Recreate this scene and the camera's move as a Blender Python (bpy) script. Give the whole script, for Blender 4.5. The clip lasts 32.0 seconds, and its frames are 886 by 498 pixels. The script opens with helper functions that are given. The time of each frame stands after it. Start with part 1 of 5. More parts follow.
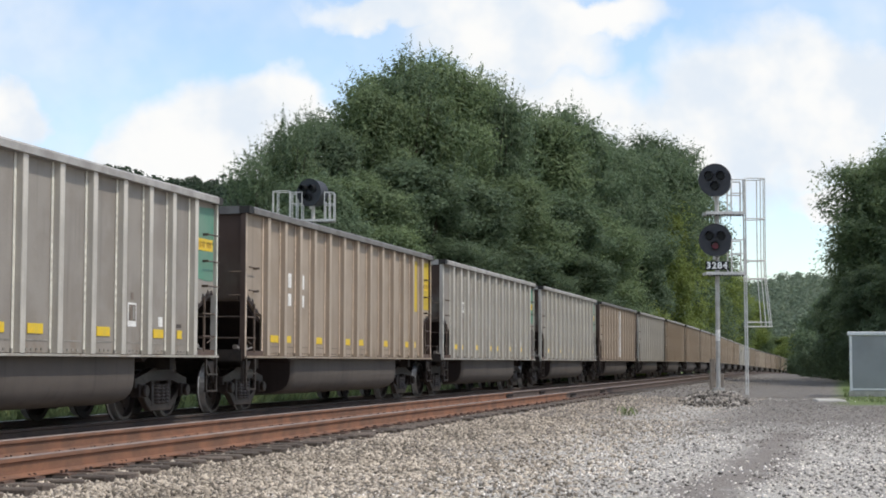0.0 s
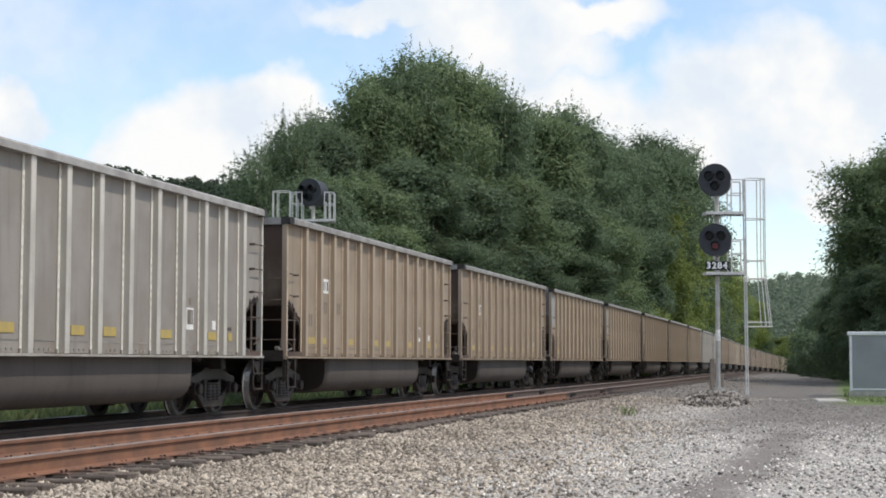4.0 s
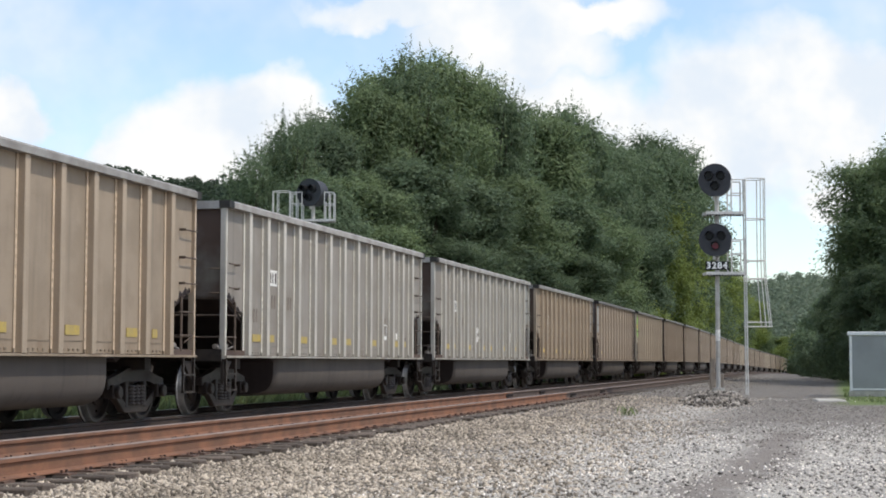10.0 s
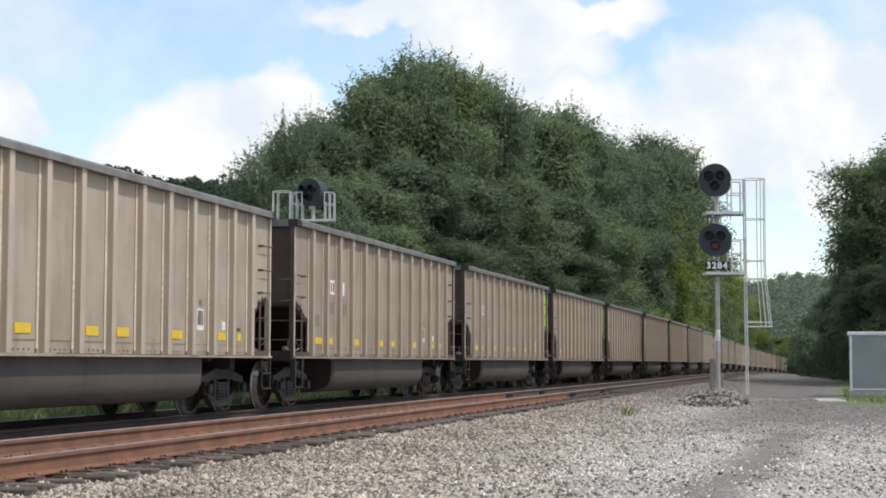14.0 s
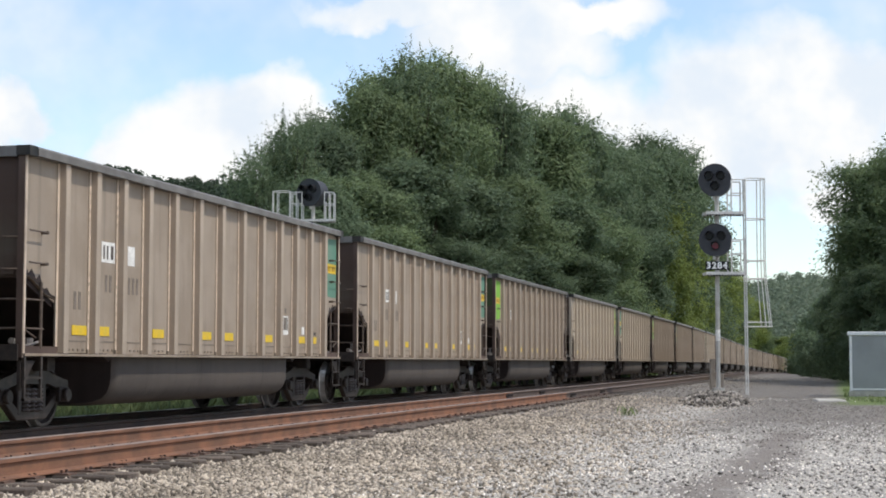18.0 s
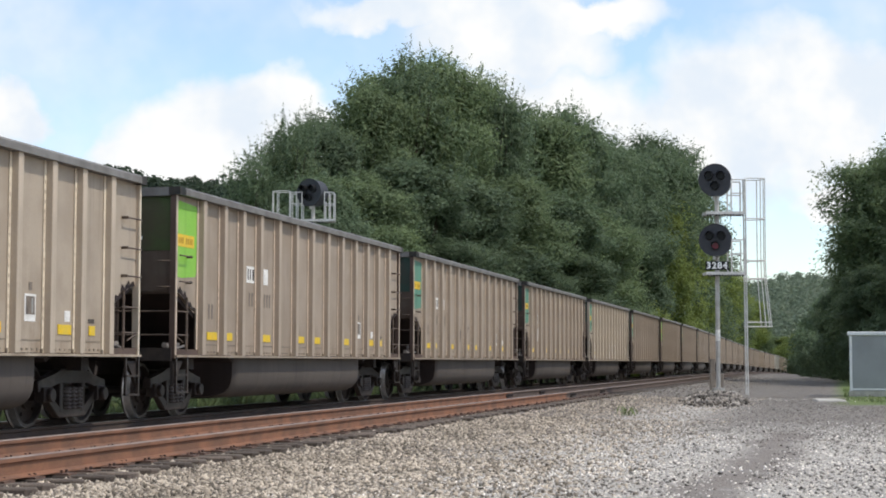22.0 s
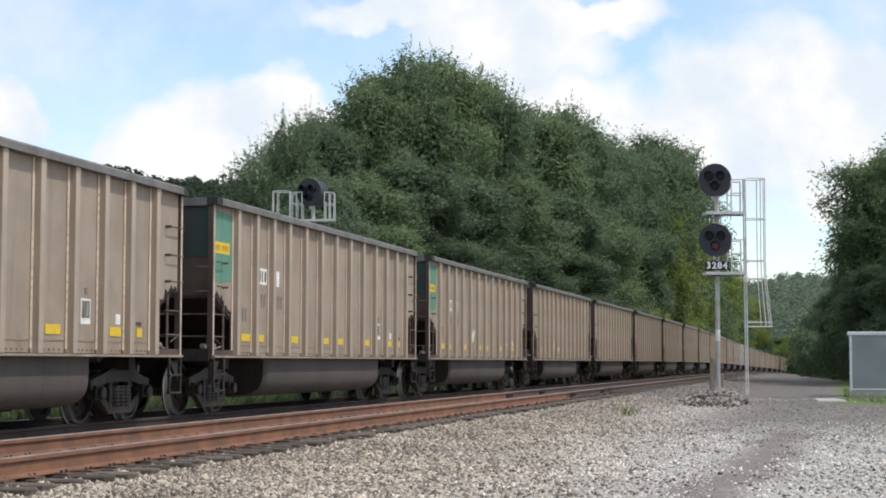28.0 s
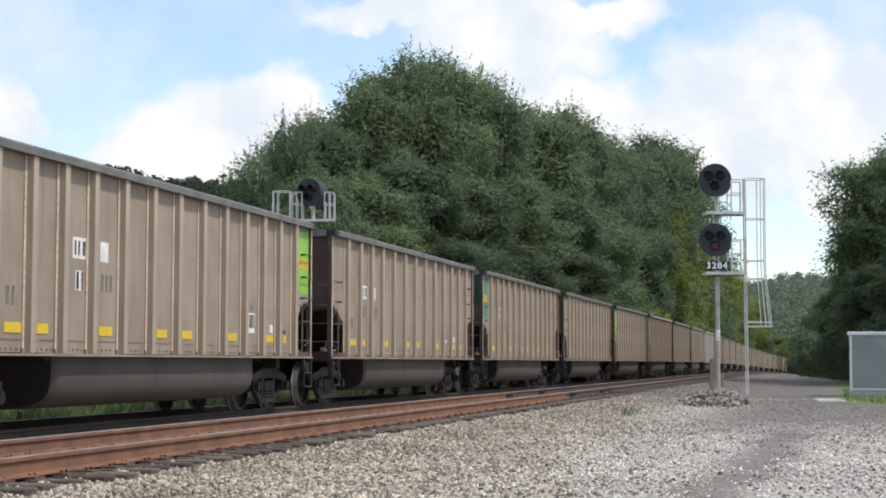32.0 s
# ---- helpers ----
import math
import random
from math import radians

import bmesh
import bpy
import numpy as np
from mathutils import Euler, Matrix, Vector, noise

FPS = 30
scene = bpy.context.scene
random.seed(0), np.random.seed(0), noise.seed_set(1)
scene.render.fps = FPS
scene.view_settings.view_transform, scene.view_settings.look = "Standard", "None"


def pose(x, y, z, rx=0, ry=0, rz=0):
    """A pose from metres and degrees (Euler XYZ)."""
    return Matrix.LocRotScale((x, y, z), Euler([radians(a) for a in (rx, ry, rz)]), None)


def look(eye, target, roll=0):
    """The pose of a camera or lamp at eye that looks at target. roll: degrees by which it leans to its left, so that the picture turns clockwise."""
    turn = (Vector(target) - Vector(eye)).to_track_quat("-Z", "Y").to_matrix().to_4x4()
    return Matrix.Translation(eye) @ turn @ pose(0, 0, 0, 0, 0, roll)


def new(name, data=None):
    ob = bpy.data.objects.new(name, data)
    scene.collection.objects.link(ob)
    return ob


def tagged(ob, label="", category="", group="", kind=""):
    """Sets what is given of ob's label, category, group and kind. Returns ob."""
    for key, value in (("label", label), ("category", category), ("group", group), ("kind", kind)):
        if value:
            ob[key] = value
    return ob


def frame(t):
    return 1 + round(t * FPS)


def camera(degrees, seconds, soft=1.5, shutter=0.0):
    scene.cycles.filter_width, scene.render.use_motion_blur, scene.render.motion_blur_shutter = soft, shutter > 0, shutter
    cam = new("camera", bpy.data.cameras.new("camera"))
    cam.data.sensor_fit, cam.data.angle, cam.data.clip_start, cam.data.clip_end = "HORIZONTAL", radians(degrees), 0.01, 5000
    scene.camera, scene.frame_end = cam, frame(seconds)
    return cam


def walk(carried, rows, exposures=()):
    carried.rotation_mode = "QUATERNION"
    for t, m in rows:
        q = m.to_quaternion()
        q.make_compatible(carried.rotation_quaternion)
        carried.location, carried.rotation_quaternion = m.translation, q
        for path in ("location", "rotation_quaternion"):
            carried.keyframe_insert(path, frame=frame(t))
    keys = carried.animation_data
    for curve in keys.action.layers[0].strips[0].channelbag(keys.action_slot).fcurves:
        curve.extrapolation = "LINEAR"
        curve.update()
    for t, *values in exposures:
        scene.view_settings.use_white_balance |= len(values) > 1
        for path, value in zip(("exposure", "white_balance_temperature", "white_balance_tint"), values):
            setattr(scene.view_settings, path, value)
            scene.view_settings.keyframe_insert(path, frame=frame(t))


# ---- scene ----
# ---- camera ----
cam = camera(29.59, 32.0, soft=1.85)
EYE_Z = 0.929
VIEW = look((0, 0, EYE_Z), (0, 1, EYE_Z + math.tan(radians(3.651))), 0.096)
walk(cam, [(0.0, VIEW), (32.0, VIEW)], [(0.0, -0.05), (3.0, -0.05), (7.0, 0.0), (32.0, 0.0)])

# ---- world, sun, exposure ----
SUN_AZ, SUN_EL = 104.0, 57.0  # degrees from +y towards +x, and up
scene.view_settings.exposure = 0.0


class Nodes:
    """Short-hand for node trees."""

    def __init__(self, tree):
        self.tree = tree
        tree.nodes.clear()

    def add(self, kind):
        return self.tree.nodes.new(kind)

    def link(self, a, b):
        self.tree.links.new(a, b)

    def put(self, socket, v):
        if hasattr(v, "is_linked"):
            self.link(v, socket)
        else:
            socket.default_value = v

    def math(self, op, a, b=0.0, c=0.0):
        n = self.add("ShaderNodeMath")
        n.operation = op
        for i, v in enumerate((a, b, c)):
            self.put(n.inputs[i], v)
        return n.outputs[0]

    def vec(self, op, a, b=(0, 0, 0)):
        n = self.add("ShaderNodeVectorMath")
        n.operation = op
        self.put(n.inputs[0], a)
        if op == "SCALE":
            self.put(n.inputs["Scale"], b)
        else:
            self.put(n.inputs[1], b)
        return n.outputs["Value"] if op in ("LENGTH", "DISTANCE", "DOT_PRODUCT") else n.outputs[0]

    def noise(self, where, scale, detail=4.0, rough=0.55):
        n = self.add("ShaderNodeTexNoise")
        self.put(n.inputs["Vector"], where)
        n.inputs["Scale"].default_value, n.inputs["Detail"].default_value, n.inputs["Roughness"].default_value = scale, detail, rough
        return n.outputs["Fac"]

    def noise_colour(self, where, scale):
        n = self.add("ShaderNodeTexNoise")
        self.put(n.inputs["Vector"], where)
        n.inputs["Scale"].default_value = scale
        return n.outputs["Color"]

    def ramp(self, fac, lo, hi, a=0.0, b=1.0):
        n = self.add("ShaderNodeMapRange")
        n.interpolation_type = "SMOOTHSTEP"
        self.put(n.inputs["Value"], fac)
        n.inputs["From Min"].default_value, n.inputs["From Max"].default_value = lo, hi
        n.inputs["To Min"].default_value, n.inputs["To Max"].default_value = a, b
        return n.outputs["Result"]

    def mix(self, fac, a, b, blend="MIX"):
        n = self.add("ShaderNodeMix")
        n.data_type, n.blend_type = "RGBA", blend
        self.put(n.inputs[0], fac)
        self.put(n.inputs[6], a if hasattr(a, "is_linked") else (*a, 1))
        self.put(n.inputs[7], b if hasattr(b, "is_linked") else (*b, 1))
        return n.outputs[2]


def sky():
    world = bpy.data.worlds.new("sky")
    scene.world = world
    world.use_nodes = True
    k = Nodes(world.node_tree)
    way = k.add("ShaderNodeTexCoord").outputs["Generated"]
    air = k.add("ShaderNodeTexSky")
    air.sky_type, air.sun_disc, air.dust_density, air.ozone_density = "NISHITA", False, 0.4, 2.5
    air.sun_elevation, air.sun_rotation = radians(SUN_EL), radians(SUN_AZ)
    # cloud banks: bearing, height, half-width and half-height in thousandths
    banks = [(-139, 126, 66, 44), (-178, 112, 44, 32), (-100, 140, 48, 36), (-264, 144, 26, 24), (10, 208, 100, 14), (70, 206, 70, 15), (205, 150, 84, 56), (100, 124, 60, 22),
             (40, 190, 66, 26), (130, 126, 70, 28), (-230, 60, 150, 50), (250, 96, 46, 12), (60, 130, 100, 50)]
    banks = [tuple(v / 1000 for v in b) for b in banks]
    part_xyz = k.add("ShaderNodeSeparateXYZ")
    k.put(part_xyz.inputs[0], way)
    ahead = k.math("MAXIMUM", part_xyz.outputs[1], 0.05)
    flat = k.add("ShaderNodeCombineXYZ")
    k.put(flat.inputs[0], k.math("DIVIDE", part_xyz.outputs[0], ahead))
    k.put(flat.inputs[1], k.math("DIVIDE", part_xyz.outputs[2], ahead))
    billow = k.add("ShaderNodeTexNoise")
    k.put(billow.inputs["Vector"], flat.outputs[0])
    billow.inputs["Scale"].default_value, billow.inputs["Detail"].default_value = 24, 6
    warp = k.vec("SCALE", k.vec("SUBTRACT", billow.outputs["Color"], (0.5, 0.5, 0.5)), 0.055)
    where = k.vec("ADD", flat.outputs[0], warp)
    cover = 0.0
    for x, z, w, h in banks:
        d = k.vec("LENGTH", k.vec("MULTIPLY", k.vec("SUBTRACT", where, (x, z, 0)), (1 / w, 1 / h, 0)))
        cover = k.math("MAXIMUM", cover, k.ramp(d, 1.22, 0.70))
    far = k.ramp(k.noise(way, 3.2, 5), 0.42, 0.58)  # the same broken cloud over the rest of the sky
    front = k.ramp(k.vec("DOT_PRODUCT", way, (0, 1, 0)), 0.90, 0.95)
    thin = k.ramp(k.noise(flat.outputs[0], 9.0, 4), 0.35, 0.75, 0.10, 0.62)
    cover = k.math("MAXIMUM", cover, thin)
    cover = k.math("ADD", k.math("MULTIPLY", cover, front), k.math("MULTIPLY", far, k.math("SUBTRACT", 1.0, front)))
    shade = k.mix(k.ramp(k.noise(flat.outputs[0], 15.0, 4), 0.36, 0.62), (0.81, 0.885, 0.975), (1.02, 1.02, 1.01))
    blue, white = k.add("ShaderNodeBackground"), k.add("ShaderNodeBackground")
    k.put(blue.inputs[0], air.outputs[0])
    blue.inputs[1].default_value = 0.20
    k.put(white.inputs[0], shade)
    white.inputs[1].default_value = 1.0
    both = k.add("ShaderNodeMixShader")
    k.put(both.inputs[0], cover)
    k.link(blue.outputs[0], both.inputs[1])
    k.link(white.outputs[0], both.inputs[2])
    k.link(both.outputs[0], k.add("ShaderNodeOutputWorld").inputs[0])


sky()
sun = new("sun", bpy.data.lights.new("sun", "SUN"))
sun.data.energy, sun.data.angle, sun.data.color = 2.6, radians(1.5), (1.0, 0.935, 0.83)
az, el = radians(SUN_AZ), radians(SUN_EL)
sun.matrix_world = look((math.sin(az) * math.cos(el) * 300, math.cos(az) * math.cos(el) * 300, math.sin(el) * 300), (0, 0, 0))


# ---- materials ----
def surface(name, colour, other=None, scale=3.0, rough=0.8, metal=0.0, bump=0.0, bump_scale=60.0, spread=(0.35, 0.65), fine=0.25,
            vary=0.0, island=0.0, streak=0.0, through_light=0.0, sill=0.0):
    """A procedural surface: two colours in patches, fine grain, relief, and change from piece to piece."""
    m = bpy.data.materials.new(name)
    m.use_nodes = True
    k = Nodes(m.node_tree)
    at = k.add("ShaderNodeTexCoord").outputs["Object"]
    col = k.mix(k.ramp(k.noise(at, scale, 5), *spread), colour, other or colour)
    if streak:
        fall = k.vec("MULTIPLY", at, (1, 1, 0.06))
        col = k.mix(k.ramp(k.noise(fall, 5.0, 5), 0.5, 0.75, 0, streak), col, tuple(c * 0.45 for c in colour))
        col = k.mix(k.ramp(k.noise(fall, 2.3, 3), 0.55, 0.8, 0, streak), col, tuple(min(1, c * 1.35) for c in colour))
    if sill:  # broad weathered patches, and rust and mud in ragged tongues above the sill
        col = k.mix(k.ramp(k.noise(at, 0.55, 5, 0.65), 0.42, 0.66, 0, 0.42), col, tuple(c * f for c, f in zip(colour, (0.80, 0.76, 0.70))))
        up = k.add("ShaderNodeSeparateXYZ")
        k.put(up.inputs[0], at)
        low = k.math("MULTIPLY", k.ramp(up.outputs[2], 1.75, 1.08), k.ramp(k.noise(k.vec("MULTIPLY", at, (1, 1, 0.35)), 2.6, 6, 0.7), 0.46, 0.66))
        col = k.mix(k.math("MULTIPLY", low, sill), col, (0.20, 0.135, 0.085))
    if fine:
        grain = k.ramp(k.noise(at, bump_scale, 3, 0.7), 0.2, 0.8, 1 - fine, 1 + fine)
        col = k.mix(1.0, col, k.vec("SCALE", (1, 1, 1), grain), "MULTIPLY")
    if vary:
        chance = k.add("ShaderNodeObjectInfo").outputs["Random"]
        col = k.mix(1.0, col, k.vec("SCALE", (1, 1, 1), k.ramp(chance, 0, 1, 1 - vary, 1 + vary)), "MULTIPLY")
    if island:
        chance = k.add("ShaderNodeNewGeometry").outputs["Random Per Island"]
        col = k.mix(1.0, col, k.vec("SCALE", (1, 1, 1), k.ramp(chance, 0, 1, 1 - island, 1 + island)), "MULTIPLY")
    b = k.add("ShaderNodeBsdfPrincipled")
    k.put(b.inputs["Base Color"], col)
    b.inputs["Roughness"].default_value, b.inputs["Metallic"].default_value = rough, metal
    b.inputs["Specular IOR Level"].default_value = 0.3
    if bump:
        n = k.add("ShaderNodeBump")
        n.inputs["Strength"].default_value, n.inputs["Distance"].default_value = bump, 0.02
        k.put(n.inputs["Height"], k.noise(at, bump_scale, 4, 0.6))
        k.link(n.outputs[0], b.inputs["Normal"])
    end = b.outputs[0]
    if through_light:
        t = k.add("ShaderNodeBsdfTranslucent")
        k.put(t.inputs[0], col)
        mixed = k.add("ShaderNodeMixShader")
        mixed.inputs[0].default_value = through_light
        k.link(end, mixed.inputs[1])
        k.link(t.outputs[0], mixed.inputs[2])
        end = mixed.outputs[0]
    k.link(end, k.add("ShaderNodeOutputMaterial").inputs[0])
    return m


M = {}
for name, c1, c2 in (("taupe", (0.435, 0.36, 0.28), (0.372, 0.305, 0.237)), ("tan", (0.352, 0.279, 0.206), (0.293, 0.232, 0.171)),
                     ("umber", (0.370, 0.300, 0.234), (0.315, 0.254, 0.197)), ("grey", (0.43, 0.40, 0.352), (0.37, 0.342, 0.30)), ("brown", (0.335, 0.27, 0.21), (0.28, 0.225, 0.175))):
    M[name] = surface(name + "_weathered_paint", c1, c2, 1.1, 0.62, 0.0, 0.05, 40, fine=0.07, streak=0.42, sill=0.5)
    # ends: paint scaled down for their shaded side, with brown grime in patches
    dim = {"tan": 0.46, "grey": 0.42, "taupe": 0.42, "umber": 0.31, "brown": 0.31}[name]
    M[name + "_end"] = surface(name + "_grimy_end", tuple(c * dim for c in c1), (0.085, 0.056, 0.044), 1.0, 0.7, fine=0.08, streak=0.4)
    # post edges and post faces: paler versions of the car's paint
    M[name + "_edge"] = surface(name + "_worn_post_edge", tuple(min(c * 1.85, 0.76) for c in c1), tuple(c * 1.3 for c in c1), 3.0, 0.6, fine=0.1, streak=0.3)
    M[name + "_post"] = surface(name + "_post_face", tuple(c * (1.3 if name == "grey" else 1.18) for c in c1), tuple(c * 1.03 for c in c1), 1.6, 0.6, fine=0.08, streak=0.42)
    # weld line and stubs above the sill: about half the paint's tone
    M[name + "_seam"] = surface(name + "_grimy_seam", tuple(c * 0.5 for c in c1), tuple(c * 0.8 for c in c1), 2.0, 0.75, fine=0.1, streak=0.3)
    rim = {"tan": 0.33, "umber": 0.19, "grey": 0.40, "taupe": 0.22, "brown": 0.17}[name]
    M[name + "_rim"] = surface(name + "_worn_rim_paint", (rim, rim * 0.95, rim * 0.89), (rim * 0.72, rim * 0.66, rim * 0.61), 2.5, 0.55, 0.0, 0.05, 40, fine=0.1)
M["black_rim"] = surface("dark_rim_plate", (0.02, 0.02, 0.02), (0.04, 0.035, 0.03), 4, 0.6)
M["grey_panel"] = surface("dull_grey_brown_panel", (0.31, 0.28, 0.245), (0.265, 0.235, 0.205), 1.1, 0.65, 0.0, 0.05, 40, fine=0.07, streak=0.42, sill=0.4)
# end panels: panel colours darkened for the shaded car ends, plus grime
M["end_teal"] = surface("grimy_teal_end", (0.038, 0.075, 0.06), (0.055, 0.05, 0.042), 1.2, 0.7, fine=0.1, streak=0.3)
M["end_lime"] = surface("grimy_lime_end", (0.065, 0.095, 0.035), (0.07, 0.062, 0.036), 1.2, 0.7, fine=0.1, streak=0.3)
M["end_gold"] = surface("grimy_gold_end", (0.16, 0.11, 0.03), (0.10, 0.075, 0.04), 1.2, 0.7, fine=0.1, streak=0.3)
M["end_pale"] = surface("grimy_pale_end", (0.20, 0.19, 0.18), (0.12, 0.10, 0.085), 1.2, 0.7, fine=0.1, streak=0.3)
M["valve"] = surface("dusty_brake_valve", (0.24, 0.215, 0.195), (0.13, 0.11, 0.10), 9, 0.6)
M["case"] = surface("brown_grey_relay_case", (0.33, 0.285, 0.24), (0.25, 0.21, 0.175), 4, 0.7)
M["end_grime"] = surface("grimy_brown_end_steel", (0.115, 0.078, 0.062), (0.075, 0.048, 0.038), 1.2, 0.7, fine=0.08, streak=0.3)
M["end_rim"] = surface("dull_dark_end_rim", (0.13, 0.115, 0.115), (0.09, 0.08, 0.08), 3, 0.6)
# red-brown steel, taken darker for the deep shade under the car ends
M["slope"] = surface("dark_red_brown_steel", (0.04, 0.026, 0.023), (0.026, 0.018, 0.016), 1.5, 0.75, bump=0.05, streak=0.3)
M["belly"] = surface("dusty_dark_steel", (0.085, 0.071, 0.062), (0.112, 0.093, 0.080), 0.8, 0.7, bump=0.05, fine=0.10, streak=0.4)
M["under"] = surface("greasy_underframe_steel", (0.028, 0.022, 0.02), (0.048, 0.037, 0.031), 5, 0.7, bump=0.1)
M["truck"] = surface("rusty_cast_steel", (0.03, 0.022, 0.019), (0.068, 0.052, 0.044), 3.5, 0.45, 0.1, bump=0.15, bump_scale=25, spread=(0.45, 0.7))
M["spring"] = surface("dusty_spring_steel", (0.095, 0.08, 0.072), (0.05, 0.04, 0.036), 6, 0.4, 0.3)
M["wheel"] = surface("brown_wheel_steel", (0.03, 0.023, 0.021), (0.05, 0.04, 0.034), 6, 0.55, 0.2)
M["tread"] = surface("polished_wheel_tread", (0.55, 0.54, 0.53), (0.42, 0.41, 0.40), 6, 0.33, 0.7)
M["wheel_rim"] = surface("scuffed_wheel_rim", (0.085, 0.072, 0.066), (0.04, 0.034, 0.03), 4, 0.38, 0.5)
M["grab"] = surface("worn_handrail_steel", (0.15, 0.11, 0.085), (0.09, 0.066, 0.052), 8, 0.65)
M["teal"] = surface("faded_teal_paint", (0.11, 0.27, 0.19), (0.16, 0.27, 0.20), 1.5, 0.6, fine=0.1, streak=0.3)
M["lime"] = surface("lime_green_paint", (0.24, 0.52, 0.07), (0.30, 0.55, 0.10), 1.5, 0.6, fine=0.1, streak=0.2)
M["gold"] = surface("yellow_end_paint", (0.62, 0.43, 0.03), (0.55, 0.40, 0.06), 1.5, 0.6, fine=0.1, streak=0.2)
M["pale"] = surface("pale_grey_end_paint", (0.34, 0.34, 0.325), (0.29, 0.275, 0.25), 1.5, 0.6, fine=0.1, streak=0.3)
M["yellow"] = surface("yellow_reflector_tape", (0.80, 0.52, 0.01), (0.72, 0.50, 0.05), 9, 0.4, fine=0.1)
M["dull_yellow"] = surface("dusty_yellow_tape", (0.50, 0.36, 0.09), (0.42, 0.32, 0.12), 7, 0.5, fine=0.1)
M["white"] = surface("chalky_white_paint", (0.86, 0.84, 0.80), (0.72, 0.70, 0.66), 4, 0.6)
M["gold_ink"] = surface("faded_notice_lettering", (0.42, 0.22, 0.03), (0.55, 0.35, 0.05), 8, 0.6)
M["ink"] = surface("faded_dark_lettering", (0.06, 0.05, 0.045), (0.11, 0.09, 0.075), 6, 0.7)
M["faded_ink"] = surface("dusty_faded_lettering", (0.12, 0.098, 0.083), (0.22, 0.18, 0.145), 9, 0.7)
M["rust"] = surface("rusty_rail_web", (0.255, 0.122, 0.072), (0.175, 0.094, 0.062), 2.2, 0.85, bump=0.2, fine=0.15)
M["old_rust"] = surface("dull_old_rail_rust", (0.115, 0.082, 0.066), (0.085, 0.063, 0.053), 2.2, 0.85, bump=0.2, fine=0.15)
M["railhead"] = surface("rolled_rail_head", (0.30, 0.235, 0.20), (0.22, 0.165, 0.14), 3, 0.6, 0.2)
# far track's web: darker and browner than the near track's rust
M["dark_web"] = surface("oily_dark_rail_web", (0.055, 0.042, 0.036), (0.085, 0.06, 0.048), 2.2, 0.8, bump=0.2)
M["shinyhead"] = surface("polished_rail_head", (0.42, 0.40, 0.38), (0.30, 0.28, 0.26), 3, 0.3, 0.9)
M["tie"] = surface("weathered_oak_tie", (0.155, 0.125, 0.102), (0.075, 0.058, 0.048), 4, 0.9, bump=0.3, vary=0.3)
M["plate"] = surface("rusty_tie_plate", (0.15, 0.09, 0.065), (0.09, 0.06, 0.05), 9, 0.8)
M["stone"] = surface("crushed_limestone_ballast", (0.435, 0.372, 0.30), (0.30, 0.254, 0.202), 0.7, 0.9, island=0.66, fine=0.2, bump=0.1)
M["dark_stone"] = surface("dark_mound_rock", (0.30, 0.27, 0.238), (0.14, 0.123, 0.108), 1.5, 0.9, island=0.8, fine=0.2)
M["galv"] = surface("galvanised_steel", (0.66, 0.65, 0.63), (0.54, 0.53, 0.51), 5, 0.5, 0.25)
M["mast"] = surface("aluminium_painted_mast", (0.52, 0.50, 0.47), (0.42, 0.40, 0.37), 3, 0.5, 0.3, streak=0.3)
M["target"] = surface("sun_faded_black_paint", (0.045, 0.047, 0.055), (0.058, 0.06, 0.068), 4, 0.6)
M["digit"] = surface("clean_white_digits", (0.92, 0.92, 0.90), (0.86, 0.86, 0.84), 6, 0.4)
M["hood"] = surface("matt_black_hood_paint", (0.008, 0.008, 0.009), (0.012, 0.012, 0.013), 4, 0.6)
M["lens"] = surface("dark_signal_glass", (0.006, 0.006, 0.007), rough=0.35, fine=0)
M["shed"] = surface("plain_grey_sheet_steel", (0.31, 0.325, 0.335), (0.26, 0.275, 0.28), 0.8, 0.5, 0.2, fine=0.05)
M["shed_roof"] = surface("white_roof_trim", (0.78, 0.79, 0.80), (0.70, 0.71, 0.72), 2, 0.45)
M["concrete"] = surface("pale_concrete", (0.48, 0.46, 0.42), (0.38, 0.36, 0.33), 3, 0.9, bump=0.15)
M["bark"] = surface("grey_brown_bark", (0.11, 0.085, 0.065), (0.07, 0.055, 0.042), 5, 0.95, bump=0.4)
M["grass"] = surface("meadow_grass", (0.14, 0.185, 0.075), (0.20, 0.235, 0.10), 1.3, 0.9, island=0.35, fine=0.2, through_light=0.3)
# far hillside leaves: air haze put into the colour, paler and greyer
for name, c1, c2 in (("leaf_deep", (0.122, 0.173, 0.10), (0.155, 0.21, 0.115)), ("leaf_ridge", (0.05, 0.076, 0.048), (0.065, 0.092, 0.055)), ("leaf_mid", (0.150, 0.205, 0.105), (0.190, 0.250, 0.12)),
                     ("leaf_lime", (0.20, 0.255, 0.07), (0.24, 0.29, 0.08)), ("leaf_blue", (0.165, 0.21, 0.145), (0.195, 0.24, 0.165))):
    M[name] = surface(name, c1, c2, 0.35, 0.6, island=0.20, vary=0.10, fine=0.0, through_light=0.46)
M["gravel"] = surface("pale_lot_gravel", (0.60, 0.56, 0.512), (0.41, 0.375, 0.335), 0.7, 0.9, island=0.85, fine=0.2)
M["grit"] = surface("packed_drive_grit", (0.27, 0.243, 0.215), (0.18, 0.16, 0.14), 0.8, 0.9, island=0.5, fine=0.2)
M["rusty_stone"] = surface("rust_stained_ballast", (0.26, 0.19, 0.15), (0.19, 0.14, 0.115), 0.8, 0.9, island=0.45, fine=0.2)


